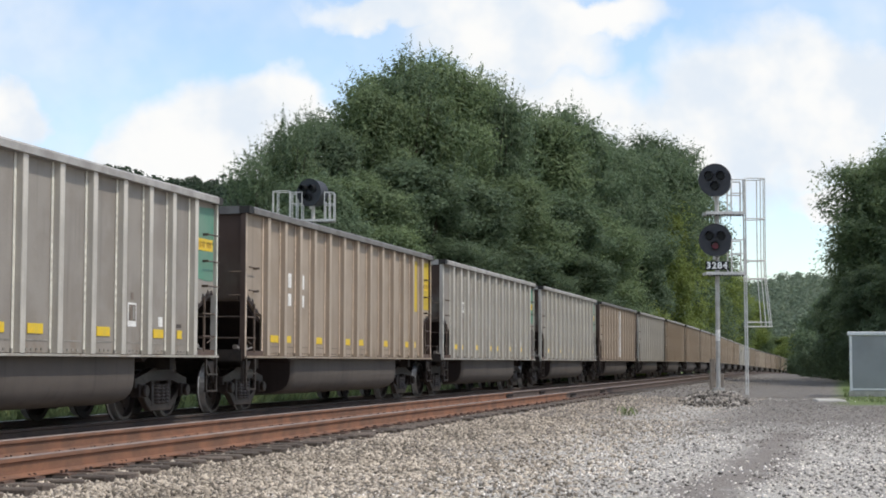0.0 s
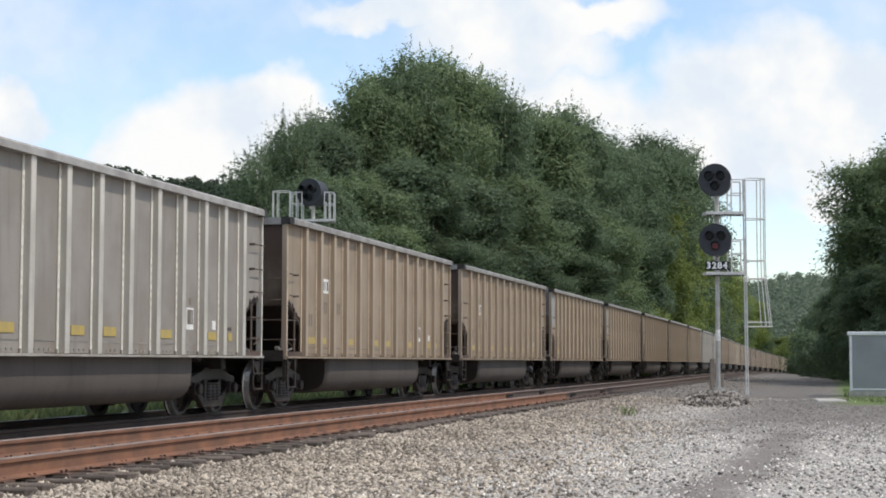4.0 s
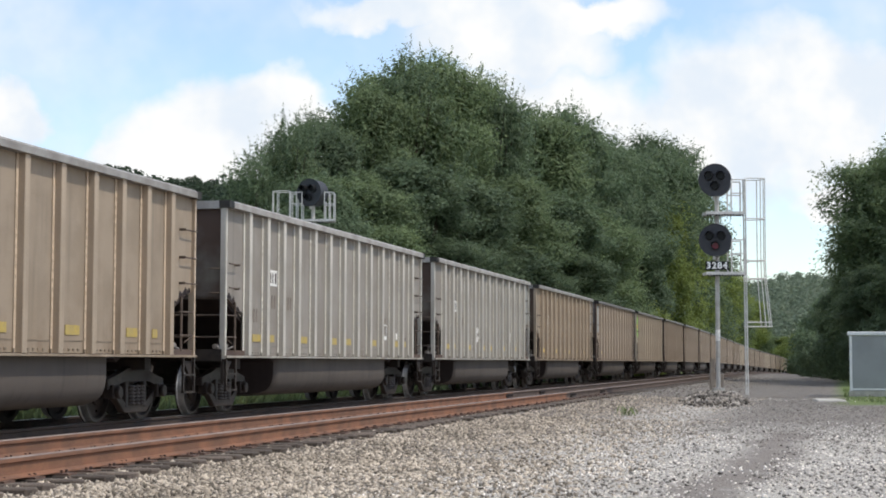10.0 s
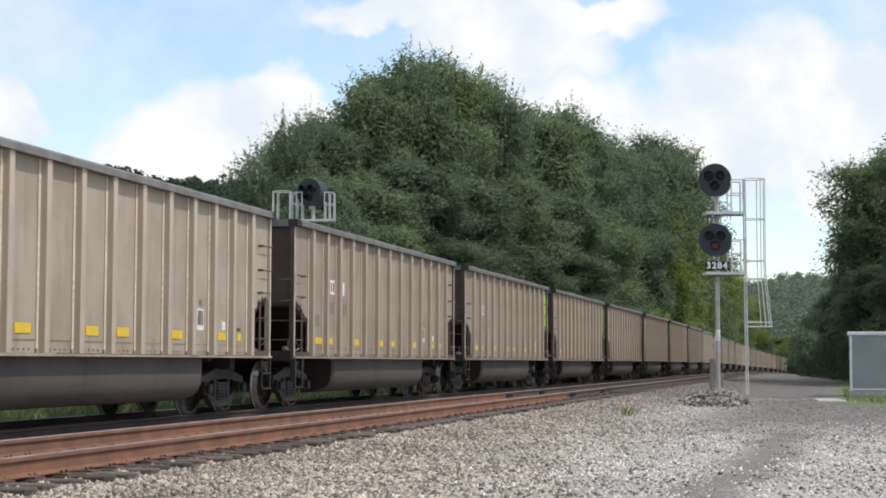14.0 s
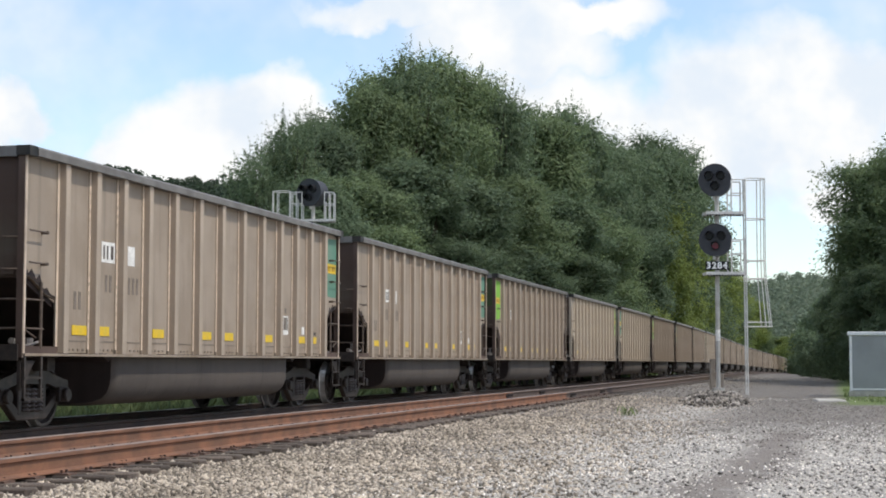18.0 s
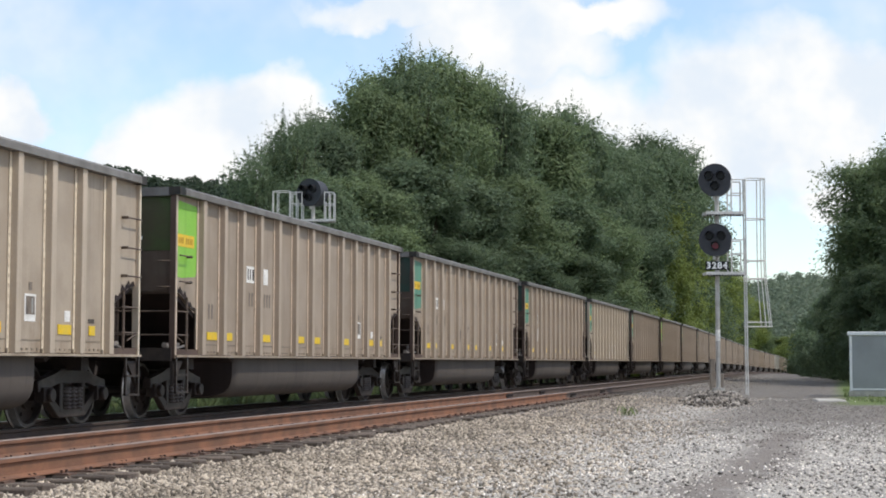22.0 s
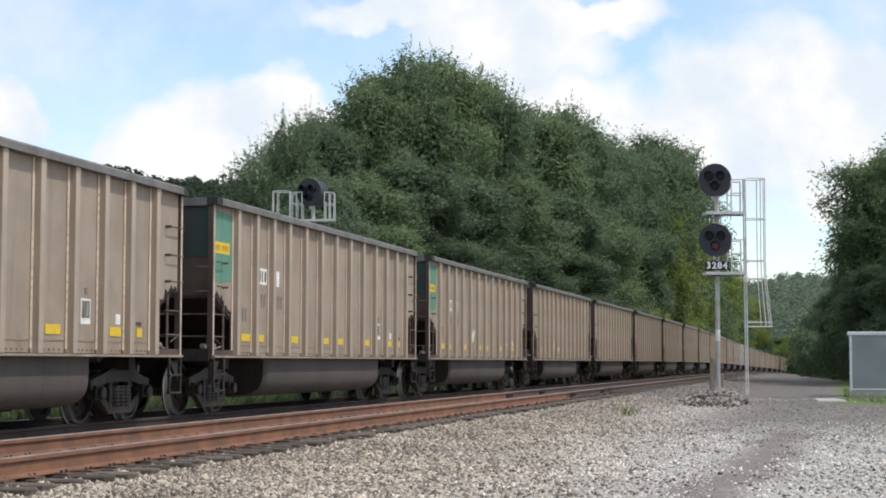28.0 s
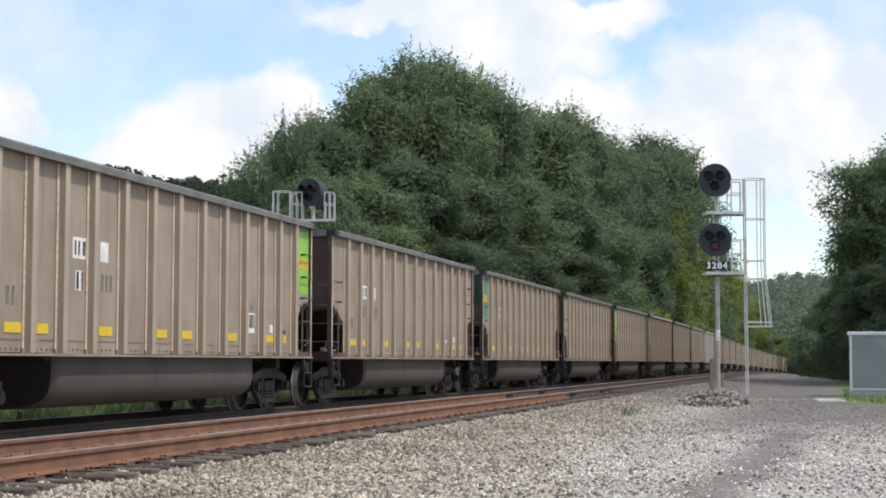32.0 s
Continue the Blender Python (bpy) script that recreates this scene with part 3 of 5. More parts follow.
def bm_handrail():
    bm = bmesh.new()
    for z in (1.36, 1.74):
        rod(bm, (-7.60, -1.52, z), (-7.60, 1.52, z), 0.016, 6)
        for y in (-1.53, 1.53):
            rod(bm, (-7.60, y, z), (-6.92, y, z), 0.014, 6)
    for y in (-1.53, 1.53):
        rod(bm, (-7.06, y, 1.10), (-7.06, y, 1.98), 0.022, 6)
        rod(bm, (-7.58, y, 1.36), (-7.20, y, 1.24), 0.012, 6)
    for y in (-0.5, 0.5):
        quad_box(bm, -7.60, -7.53, y - 0.05, y + 0.05, 1.10, 2.06)
    return bm


def bm_platform():
    bm = bmesh.new()
    quad_box(bm, -HALF, -6.30, -1.455, 1.455, 0.99, 1.06)
    quad_box(bm, -7.66, -HALF, -1.50, 1.50, 0.94, 1.15)
    sweep(bm, [(-7.62, 0.94), (-7.2, 0.94), (-7.62, 0.55)], -1.53, -1.48)
    sweep(bm, [(-7.62, 0.94), (-7.2, 0.94), (-7.62, 0.55)], 1.48, 1.53)
    return bm


def bm_valve():
    bm = bmesh.new()
    quad_box(bm, -7.10, -6.86, -1.36, -1.16, 1.08, 1.24)
    rod(bm, (-7.40, -1.28, 1.20), (-7.08, -1.28, 1.14), 0.045, 8)
    rod(bm, (-7.30, -1.42, 1.13), (-6.80, -1.42, 1.19), 0.022, 6)
    rod(bm, (-7.0, -1.26, 1.22), (-7.05, -1.26, 1.38), 0.03, 8)
    return bm


def bm_step():
    bm = bmesh.new()
    for x in (-7.60, -7.12):
        quad_box(bm, x, x + 0.05, -1.575, -1.545, 0.42, 1.0)
    for z in (0.42, 0.70):
        quad_box(bm, -7.60, -7.07, -1.585, -1.535, z, z + 0.03)
    return bm


def bm_center_sill():
    bm = bmesh.new()
    quad_box(bm, -7.60, 7.60, -0.19, 0.19, 0.72, 0.985)
    for x in (-6.08, 6.08):
        quad_box(bm, x - 0.22, x + 0.22, -1.30, 1.30, 0.80, 0.985)
    return bm


def bm_coupler():
    bm = bmesh.new()
    quad_box(bm, -7.92, -7.25, -0.08, 0.08, 0.79, 0.94)
    quad_box(bm, -8.09, -7.90, -0.17, 0.10, 0.76, 0.98)
    rod(bm, (-8.02, 0.11, 0.75), (-8.02, 0.11, 0.99), 0.06, 8)
    rod(bm, (-7.45, -0.25, 0.85), (-7.70, -0.30, 0.50), 0.025, 6)
    rod(bm, (-7.70, -0.30, 0.50), (-8.05, -0.22, 0.46), 0.025, 6)
    return bm


def bm_belly():
    bm = bmesh.new()
    half = [(1.42, 0.998), (1.42, 0.68), (1.40, 0.54), (1.355, 0.435), (1.265, 0.35), (1.11, 0.292), (0.86, 0.268), (0.5, 0.26)]
    shape = [(-y, z) for y, z in half] + [(0.0, 0.256)] + half[::-1]
    n, rows = len(shape) - 1, []
    for x, k in ((-4.10, 0.95), (-4.02, 0.985), (-3.9, 1.0), (4.05, 1.0), (4.17, 0.985), (4.25, 0.95)):
        rows.append([bm.verts.new((x, y * k, 0.998 - (0.998 - z) * k)) for y, z in shape])
    for a, b in zip(rows, rows[1:]):
        for i in range(n):
            bm.faces.new((a[i], a[i + 1], b[i + 1], b[i])).smooth = True
    # end caps get the dark second material as painted deep shade
    for f in (bm.faces.new(rows[0]), bm.faces.new(rows[-1][::-1])):
        f.material_index = 1
    return bm


def bm_sideframe():
    bm = bmesh.new()
    sweep(bm, [(-1.12, 0.50), (-1.12, 0.66), (-0.62, 0.74), (-0.36, 0.83), (0.36, 0.83), (0.62, 0.74), (1.12, 0.66), (1.12, 0.50), (0.76, 0.56), (0.48, 0.63), (-0.48, 0.63), (-0.76, 0.56)], -1.08, -0.95)
    sweep(bm, [(-1.02, 0.53), (-0.44, 0.13), (0.44, 0.13), (1.02, 0.53), (0.84, 0.53), (0.36, 0.24), (-0.36, 0.24), (-0.84, 0.53)], -1.07, -0.96)
    for x in (-0.36, 0.36):
        quad_box(bm, x - 0.055, x + 0.055, -1.075, -0.955, 0.20, 0.65)
    for x in (-0.89, 0.89):
        quad_box(bm, x - 0.14, x + 0.14, -1.13, -0.97, 0.36, 0.57)
        rod(bm, (x, -1.13, 0.457), (x, -1.20, 0.457), 0.10, 10)
    return bm


def bm_spring():
    bm = bmesh.new()
    prof = []
    for j in range(6):
        z = 0.245 + 0.055 * j
        prof += [(0.066, z), (0.090, z + 0.010), (0.094, z + 0.020), (0.090, z + 0.032), (0.066, z + 0.042)]
    lathe(bm, prof, 12, "z")
    for v in bm.verts:
        v.co.y -= 1.04
    return bm


def bm_bolster():
    bm = bmesh.new()
    quad_box(bm, -0.20, 0.20, -0.94, 0.94, 0.50, 0.78)
    for x in (-0.42, 0.42):
        quad_box(bm, x - 0.05, x + 0.05, -0.72, 0.72, 0.38, 0.50)
        for y in (-0.74, 0.74):
            quad_box(bm, x - 0.06, x + 0.06, y - 0.06, y + 0.06, 0.32, 0.60)
    return bm


def wheelset_mesh():
    bm = bmesh.new()
    rod(bm, (0, -1.05, 0), (0, 1.05, 0), 0.08, 10)
    me = None
    for sy in (-1, 1):
        prof = [(0.15, 0.83), (0.19, 0.82), (0.20, 0.78), (0.38, 0.755), (0.405, 0.82), (0.452, 0.82), (0.460, 0.71), (0.487, 0.70), (0.487, 0.675), (0.40, 0.675), (0.38, 0.73), (0.20, 0.72), (0.15, 0.68)]
        start = len(bm.faces)
        lathe(bm, [(r, w * sy) for r, w in prof], 30)
        bm.faces.ensure_lookup_table()
        for j in range(start + 4 * 30, start + 7 * 30):
            bm.faces[j].material_index = 1 if j >= start + 5 * 30 else 2
        for a in range(5):  # brake-worn marks on the plate, by which the turning shows
            u = a * 2 * math.pi / 5
            quad_box(bm, math.cos(u) * 0.29 - 0.02, math.cos(u) * 0.29 + 0.02, sy * 0.775, sy * 0.795, math.sin(u) * 0.29 - 0.02, math.sin(u) * 0.29 + 0.02)
    me = mesh_of("wheelset", bm, M["wheel"])
    me.materials.append(M["tread"])
    me.materials.append(M["wheel_rim"])
    return me


def bm_patch(w, h, thick=0.004):
    bm = bmesh.new()
    quad_box(bm, -w / 2, w / 2, -1.50 - thick, -1.50, -h / 2, h / 2)
    return bm


def bm_end_stripe():
    bm = bmesh.new()
    quad_box(bm, -7.576, -7.568, -0.95, -0.15, 2.90, 2.955)
    return bm


def bm_end_number():
    bm = bmesh.new()
    for i in range(4):
        quad_box(bm, -7.576, -7.568, 0.30 + 0.17 * i, 0.42 + 0.17 * i, 3.28, 3.46)
    return bm


def bm_side_panel():
    bm = bmesh.new()
    sweep(bm, [(-7.54, 2.30), (-7.2, 2.29), (-6.9, 2.31), (-6.58, 2.33), (-6.50, 2.42), (-6.48, 2.9), (-6.48, 3.5), (-7.54, 3.55)], -1.505, -1.501)
    return bm


def bm_scrawl(seed, w, h, bars):
    """Spray paint: one ragged patch with a torn upper and lower edge."""
    rng = random.Random(seed)
    bm = bmesh.new()
    steps = max(6, int(w / 0.045))
    lo, hi, level = [], [], 0.7
    for i in range(steps + 1):
        u = i / steps
        if rng.random() < 0.16:
            level = rng.uniform(0.68, 1.0)
        taper = min(1.0, (8 * u + 0.12) ** 0.6, (8 * (1 - u) + 0.12) ** 0.6)
        hi.append(max(0.10, h * taper * level * rng.uniform(0.95, 1.03)))
        lo.append(h * (0.04 * rng.random() if rng.random() < 0.85 else rng.uniform(0.05, 0.2)))
    back, front = -1.501, -1.5055
    top = [bm.verts.new((-w / 2 + w * i / steps, front, hi[i])) for i in range(steps + 1)]
    low = [bm.verts.new((-w / 2 + w * i / steps, front, min(lo[i], hi[i] - 0.05))) for i in range(steps + 1)]
    for i in range(steps):
        bm.faces.new((low[i], low[i + 1], top[i + 1], top[i]))
    made = bmesh.ops.extrude_face_region(bm, geom=bm.faces[:])
    for v in made["geom"]:
        if isinstance(v, bmesh.types.BMVert):
            v.co.y = back
    return bm


def bm_shard(w, h):
    """Spray paint: one tall pointed wedge with a pinched waist."""
    bm = bmesh.new()
    right = [(0.30, 0.0), (0.50, 0.10), (0.30, 0.36), (0.12, 0.46), (0.34, 0.56), (0.22, 0.78), (0.05, 1.0)]
    left = [(-0.05, 0.97), (-0.26, 0.74), (-0.46, 0.55), (-0.20, 0.44), (-0.44, 0.20), (-0.50, 0.0)]
    sweep(bm, [(a * w, b * h) for a, b in right + left], -1.5055, -1.501)
    return bm


def bm_squiggle(seed, w, h):
    """A spray-can scribble: one long bent stroke."""
    rng = random.Random(seed)
    bm = bmesh.new()
    n, prev = 46, None
    for i in range(n):
        u = i / (n - 1)
        x = w * (u - 0.5) + 0.16 * w * math.sin(u * 17 + seed)
        z = h * (0.5 + 0.46 * math.sin(u * 23 + seed * 2) * (1 - 0.35 * u))
        wide = 0.012 + 0.010 * rng.random()
        pair = (bm.verts.new((x - wide, -1.509, z - wide)), bm.verts.new((x + wide, -1.509, z + wide)))
        if prev:
            bm.faces.new((prev[0], prev[1], pair[1], pair[0]))
        prev = pair
    made = bmesh.ops.extrude_face_region(bm, geom=bm.faces[:])
    for v in made["geom"]:
        if isinstance(v, bmesh.types.BMVert):
            v.co.y = -1.501
    return bm


POSTS = [-6.20, -5.18, -4.22, -3.25, -2.17, -1.08, 0.0, 1.10, 2.18, 3.25, 4.25, 5.21, 6.20]
CORNERS = ((1, 1), (-1, 1), (1, -1), (-1, -1))


def coal_car(paint, front, rear, tape, extras, full, n_near, label):
    car = new("coal_car")
    tagged(car, label, "railway car", group="coal train cars")

    def add(name, key, maker, material, at=None, parent=None, sx=1, sy=1, smooth=False, bevel=0.0, text="", second=None, third=None):
        def make():
            me = mesh_of(name, flip(maker, sx, sy, key != "coupler")(), material, bevel, smooth)
            for more in (second, third):
                if more:
                    me.materials.append(more)
            return me
        me = cached((key, sx, sy, material.name, second.name if second else ""), make)
        return part(name, me, None, parent or car, text, at=at)

    p, r = M[paint], M[paint + "_rim"]
    for sy in (1, -1):
        add("side_sheet", "side", bm_side, M["grey_panel"] if paint == "grey" else p, sy=sy)
        add("side_sill", "sill", bm_sill, p, sy=sy, second=M["end_grime"])
        add("top_chord", "rim", bm_rim, r, sy=sy)
        if sy == 1 or full:
            for x in POSTS:
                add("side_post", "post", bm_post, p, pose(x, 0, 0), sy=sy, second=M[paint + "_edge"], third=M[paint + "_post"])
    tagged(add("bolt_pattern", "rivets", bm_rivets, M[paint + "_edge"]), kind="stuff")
    if extras:
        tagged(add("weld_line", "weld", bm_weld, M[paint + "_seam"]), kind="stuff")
    for sx in (1, -1):
        end = front if sx == 1 else rear
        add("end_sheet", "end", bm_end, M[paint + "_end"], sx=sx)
        if end:
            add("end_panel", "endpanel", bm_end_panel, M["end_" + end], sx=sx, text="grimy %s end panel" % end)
            add("side_panel", "sidepanel", bm_side_panel, M[end], sx=sx, text="%s painted corner panel" % end)
            if end != "pale":
                add("notice_plate", "notice", lambda: bm_patch(0.78, 0.20, 0.010), M["yellow"], pose(-sx * 6.84, 0, 2.90), text="yellow notice plate")
                for i in range(8):
                    if i != 3:
                        add("lettering_bar", "noticebar", lambda: bm_patch(0.045, 0.10, 0.014), M["gold_ink"], pose(-sx * (6.84 + 0.28 - 0.08 * i), 0, 2.90))
        if sx == 1:
            add("end_stripe", "endstripe", bm_end_stripe, M["white"], text="worn white stripe")
            if extras:
                add("end_number", "endnumber", bm_end_number, M["ink"], text="dark stencilled number bars")
        if extras:
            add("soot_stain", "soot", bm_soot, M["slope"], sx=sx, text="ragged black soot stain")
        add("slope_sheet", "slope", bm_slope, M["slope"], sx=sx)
        add("end_rim", "endrim", bm_end_rim, r, sx=sx)
        add("handrail", "handrail", bm_handrail, M["grab"], sx=sx)
        add("end_platform", "platform", bm_platform, M["under"], sx=sx)
        add("brake_valve", "valve", bm_valve, M["valve"], sx=sx, text="dusty grey brake gear")
        add("coupler", "coupler", bm_coupler, M["under"], sx=sx)
        for sy in (1, -1):
            add("corner_cap", "cap", bm_corner_cap, M["black_rim"], sx=sx, sy=sy)
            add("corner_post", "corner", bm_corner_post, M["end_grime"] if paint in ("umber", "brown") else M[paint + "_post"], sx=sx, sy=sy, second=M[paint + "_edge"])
            for z in ((2.22, 2.64) if sx == 1 else (2.20, 2.62, 3.07)) if sy == 1 or n_near else ():
                add("rung", "rung", bm_rung, M["grab"], pose(0, 0, z), sx=sx, sy=sy)
            add("step", "step", bm_step, M["truck"], sx=sx, sy=sy)
    add("center_sill", "centersill", bm_center_sill, M["under"])
    # second material: the shade painted on the tub's end caps
    add("belly_tub", "belly", bm_belly, M["belly"], text="dusty rounded tub bottom", second=M["slope"])
    wheels = []
    for x in (-6.08, 6.08):
        truck = add("truck", "bolster", bm_bolster, M["under"], pose(x, 0, 0))
        for sy in (1, -1):
            add("sideframe", "sideframe", bm_sideframe, M["truck"], None, truck, sy=sy, bevel=0.012)
        for dx in (-0.2, 0.0, 0.2):
            add("spring", "spring", bm_spring, M["spring"], pose(dx * 0.95, 0.0, 0), truck, smooth=True)
        for wx in (-0.89, 0.89):
            w = part("wheelset", cached("wheelset", wheelset_mesh), None, truck, at=pose(wx, 0, 0.457))
            wheels.append((w, wx))
    if tape:
        for x, w in ((-5.555, 0.47), (-4.71, 0.34), (-2.67, 0.46), (-0.525, 0.43), (0.57, 0.45), (2.75, 0.46), (4.84, 0.41), (5.74, 0.20)):
            add("reflector", "tape%g" % w, lambda: bm_patch(w, 0.135, 0.011), M[tape], pose(x, 0, 1.365))
    for kind, x, z, a, b in extras:
        if kind == "logo":  # white patch with dark strokes
            add("logo_patch", "logo", lambda: bm_patch(0.46, 0.30), M["white"], pose(x, 0, z), text="white emblem patch with dark strokes")
            for dx, w in ((-0.15, 0.05), (-0.03, 0.05), (0.13, 0.09)):
                add("emblem_bar", "lb%g" % w, lambda: bm_patch(w, 0.20, 0.007), M["ink"], pose(x + dx, 0, z))
        elif kind == "patch":
            add("paint_patch", "patch%g,%g" % (a, b), lambda: bm_patch(a, b), M["white"], pose(x, 0, z))
        elif kind == "digits":
            for i in range(int(a)):
                add("number_bar", "digit", lambda: bm_patch(0.075, 0.25), M["faded_ink"], pose(x + 0.15 * i, 0, z))
        elif kind == "stripe":
            add("white_stripe", "stripe", lambda: bm_patch(0.17, 2.3, 0.113), M["white"], pose(x, 0, 2.36), text="vertical white painted stripe")
        elif kind == "scrawl":
            add("graffiti", "scrawl%g%g" % (x, a), lambda: bm_scrawl(int(x * 10), a, b, int(a * 5)), M["white"], pose(x, 0, z), text="white spray-painted marks")
        elif kind == "shard":
            add("graffiti", "shard%g%g" % (a, b), lambda: bm_shard(a, b), M["white"], pose(x, 0, z), text="white spray-painted wedge")
        elif kind == "corner":
            add("corner_paint", "corner%g%g" % (a, b), lambda: bm_patch(a, b), M["gold"], pose(x, 0, z), text="yellow painted strip")
        elif kind == "dark":
            add("graffiti", "dark%g" % x, lambda: bm_squiggle(int(x * 7), a, b), M["ink"], pose(x, 0, z), text="black spray-painted scribble")
        elif kind == "tag":
            add("graffiti", "tag%g" % x, lambda: bm_squiggle(int(x * 7), a, b), M["white"], pose(x, 0, z), text="white spray-painted scribble")
        elif kind == "box":
            add("data_panel", "dbox", lambda: bm_patch(0.32, 0.36), M["white"], pose(x, 0, z), text="white stencilled data panel")
            add("data_block", "dblk", lambda: bm_patch(0.25, 0.24, 0.008), M["faded_ink"], pose(x, 0, z + 0.03))
            add("data_line", "dlin", lambda: bm_patch(0.05, 0.20, 0.011), M["pale"], pose(x + 0.05, 0, z + 0.03))
            add("data_mark", "dmrk", lambda: bm_patch(0.10, 0.11), M["faded_ink"], pose(x, 0, z + 0.28))
            add("route_label", "rlab", lambda: bm_patch(0.17, 0.15), M["white"], pose(4.93, 0, 1.55))
            add("dark_label", "dlab", lambda: bm_patch(0.20, 0.06), M["ink"], pose(5.72, 0, 1.50))
    return car, wheels


def lettered(both=True, slide=0.0):
    e = [("logo", -4.60 + slide, 2.515, 0, 0), ("digits", -4.66 + slide, 2.06, 2, 0), ("digits", -3.82 + slide, 2.06, 3, 0), ("box", 3.80, 1.635, 0, 0), ("digits", -5.70, 1.78, 2, 0)]
    return e + ([("patch", -3.77 + slide, 2.51, 0.28, 0.29)] if both else [])


FRONT = {7: "pale", 8: "pale", 12: "", 15: "pale", 16: "lime", 23: "lime", 25: "teal", 26: "lime", 27: "teal", 28: "teal", 29: "teal", 30: "teal", 31: "lime", 32: "teal",
         33: "teal", 34: "teal", 39: "teal", 41: "lime", 44: "teal", 47: "teal"}
REAR = {-1: "teal", 0: "gold", 1: "teal", 2: "teal", 13: "pale", 14: "pale", 18: "lime", 19: "lime", 20: "teal", 21: "teal", 22: "teal", 24: "lime", 36: "lime", 37: "lime", 43: "teal"}
PAINT = {-2: "grey", -1: "grey", 0: "umber", 1: "grey", 2: "grey", 3: "umber", 4: "grey", 12: "grey", 13: "grey", 16: "taupe", 23: "brown", 24: "taupe", 25: "taupe", 29: "taupe", 42: "tan", 45: "grey"}
EXTRA = {0: [("patch", -4.62, 2.52, 0.20, 0.28), ("patch", -3.74, 2.52, 0.12, 0.28), ("patch", -4.62, 2.14, 0.20, 0.24), ("patch", -3.74, 2.14, 0.12, 0.24), ("corner", 5.80, 2.86, 0.42, 1.28)],
         3: [("stripe", 0.03, 2.4, 0, 0), ("tag", -2.64, 1.28, 0.50, 0.42), ("logo", -4.60, 2.515, 0, 0), ("digits", -4.66, 2.06, 2, 0), ("digits", -3.82, 2.06, 2, 0)],
         11: [("logo", -4.60, 2.515, 0, 0), ("patch", -2.66, 1.66, 0.20, 0.34), ("patch", -1.42, 1.66, 0.22, 0.38)],
         13: [("logo", -4.60, 2.515, 0, 0), ("tag", -1.50, 1.74, 0.40, 0.24), ("tag", -1.48, 1.50, 0.40, 0.24), ("digits", -4.66, 2.06, 2, 0), ("digits", -3.82, 2.06, 3, 0), ("patch", 3.92, 1.74, 0.14, 0.30)],
         20: lettered() + [("patch", -4.62, 2.06, 0.30, 0.28), ("patch", -3.77, 2.06, 0.26, 0.28)],
         27: lettered() + [("dark", -1.72, 1.42, 0.50, 0.50), ("dark", -0.66, 1.60, 0.40, 0.42)],
         26: lettered(True, 1.03), 36: lettered(True, 1.03) + [("patch", -3.60, 2.06, 0.2, 0.28)], 34: lettered() + [("tag", -1.45, 1.48, 0.36, 0.46)],
         28: lettered() + [("tag", -4.58, 1.62, 0.36, 0.66)],
         29: lettered() + [("shard", -5.86, 1.09, 0.50, 0.98), ("scrawl", -5.50, 1.07, 0.66, 0.70), ("scrawl", -4.66, 1.07, 0.86, 1.16), ("scrawl", -3.70, 1.07, 0.84, 1.12), ("shard", -2.98, 1.09, 0.34, 1.10),
                           ("shard", -1.50, 1.07, 0.50, 0.86), ("scrawl", -0.48, 1.07, 0.98, 0.90), ("scrawl", 0.62, 1.07, 0.94, 0.84), ("scrawl", 1.70, 1.07, 0.80, 0.80), ("shard", 2.75, 1.07, 0.80, 0.86),
                           ("scrawl", 3.78, 1.07, 0.84, 0.84), ("scrawl", 4.76, 1.07, 0.76, 0.78), ("shard", 5.78, 1.35, 0.36, 0.50), ("dark", -0.2, 1.45, 0.5, 0.22), ("dark", 0.75, 1.42, 0.42, 0.16),
                           ("dark", 3.0, 1.40, 0.5, 0.2), ("dark", 3.9, 1.38, 0.5, 0.22), ("dark", -5.6, 1.58, 0.3, 0.24)],
         35: [("logo", -4.60, 2.515, 0, 0), ("tag", -2.56, 1.32, 0.50, 0.45), ("tag", -1.50, 1.30, 0.50, 0.42), ("digits", -4.66, 2.06, 2, 0), ("digits", -3.82, 2.06, 2, 0), ("digits", -5.70, 1.72, 2, 0)],
         19: lettered() + [("patch", -4.60, 2.06, 0.2, 0.28), ("tag", 5.0, 1.62, 0.5, 0.3)], 24: lettered() + [("patch", -4.60, 2.06, 0.2, 0.28)], 37: lettered(True, 1.03) + [("patch", -3.60, 2.06, 0.2, 0.28)]}
TONES = {"taupe": "dusty taupe", "umber": "dusty brown", "tan": "dusty tan", "grey": "faded grey", "brown": "grimy brown"}
TRAIN = []


def build_train():
    for n in range(-3, 64):
        paint = PAINT.get(n, "tan" if 4 < n < 15 else "umber" if n > 14 else "taupe")
        front, rear = FRONT.get(n, ""), REAR.get(n, "")
        tape = "" if n > 45 else ("dull_yellow" if 2 < n < 14 or n == 35 else "yellow")
        extras = EXTRA.get(n, lettered(n > 14)) if n < 46 else []
        words = "%s steel coal car with ribbed sides" % TONES[paint]
        if front or rear:
            words += " and %s %s panels" % (front or rear, "front" if front else "rear")
        if n in (13, 29, 35):
            words = words.replace(" with ribbed sides", "") + " and white graffiti"
        car, wheels = coal_car(paint, front, rear, tape, extras, n < 42, 14 < n < 34, words)
        TRAIN.append((n, car, wheels))


build_train()


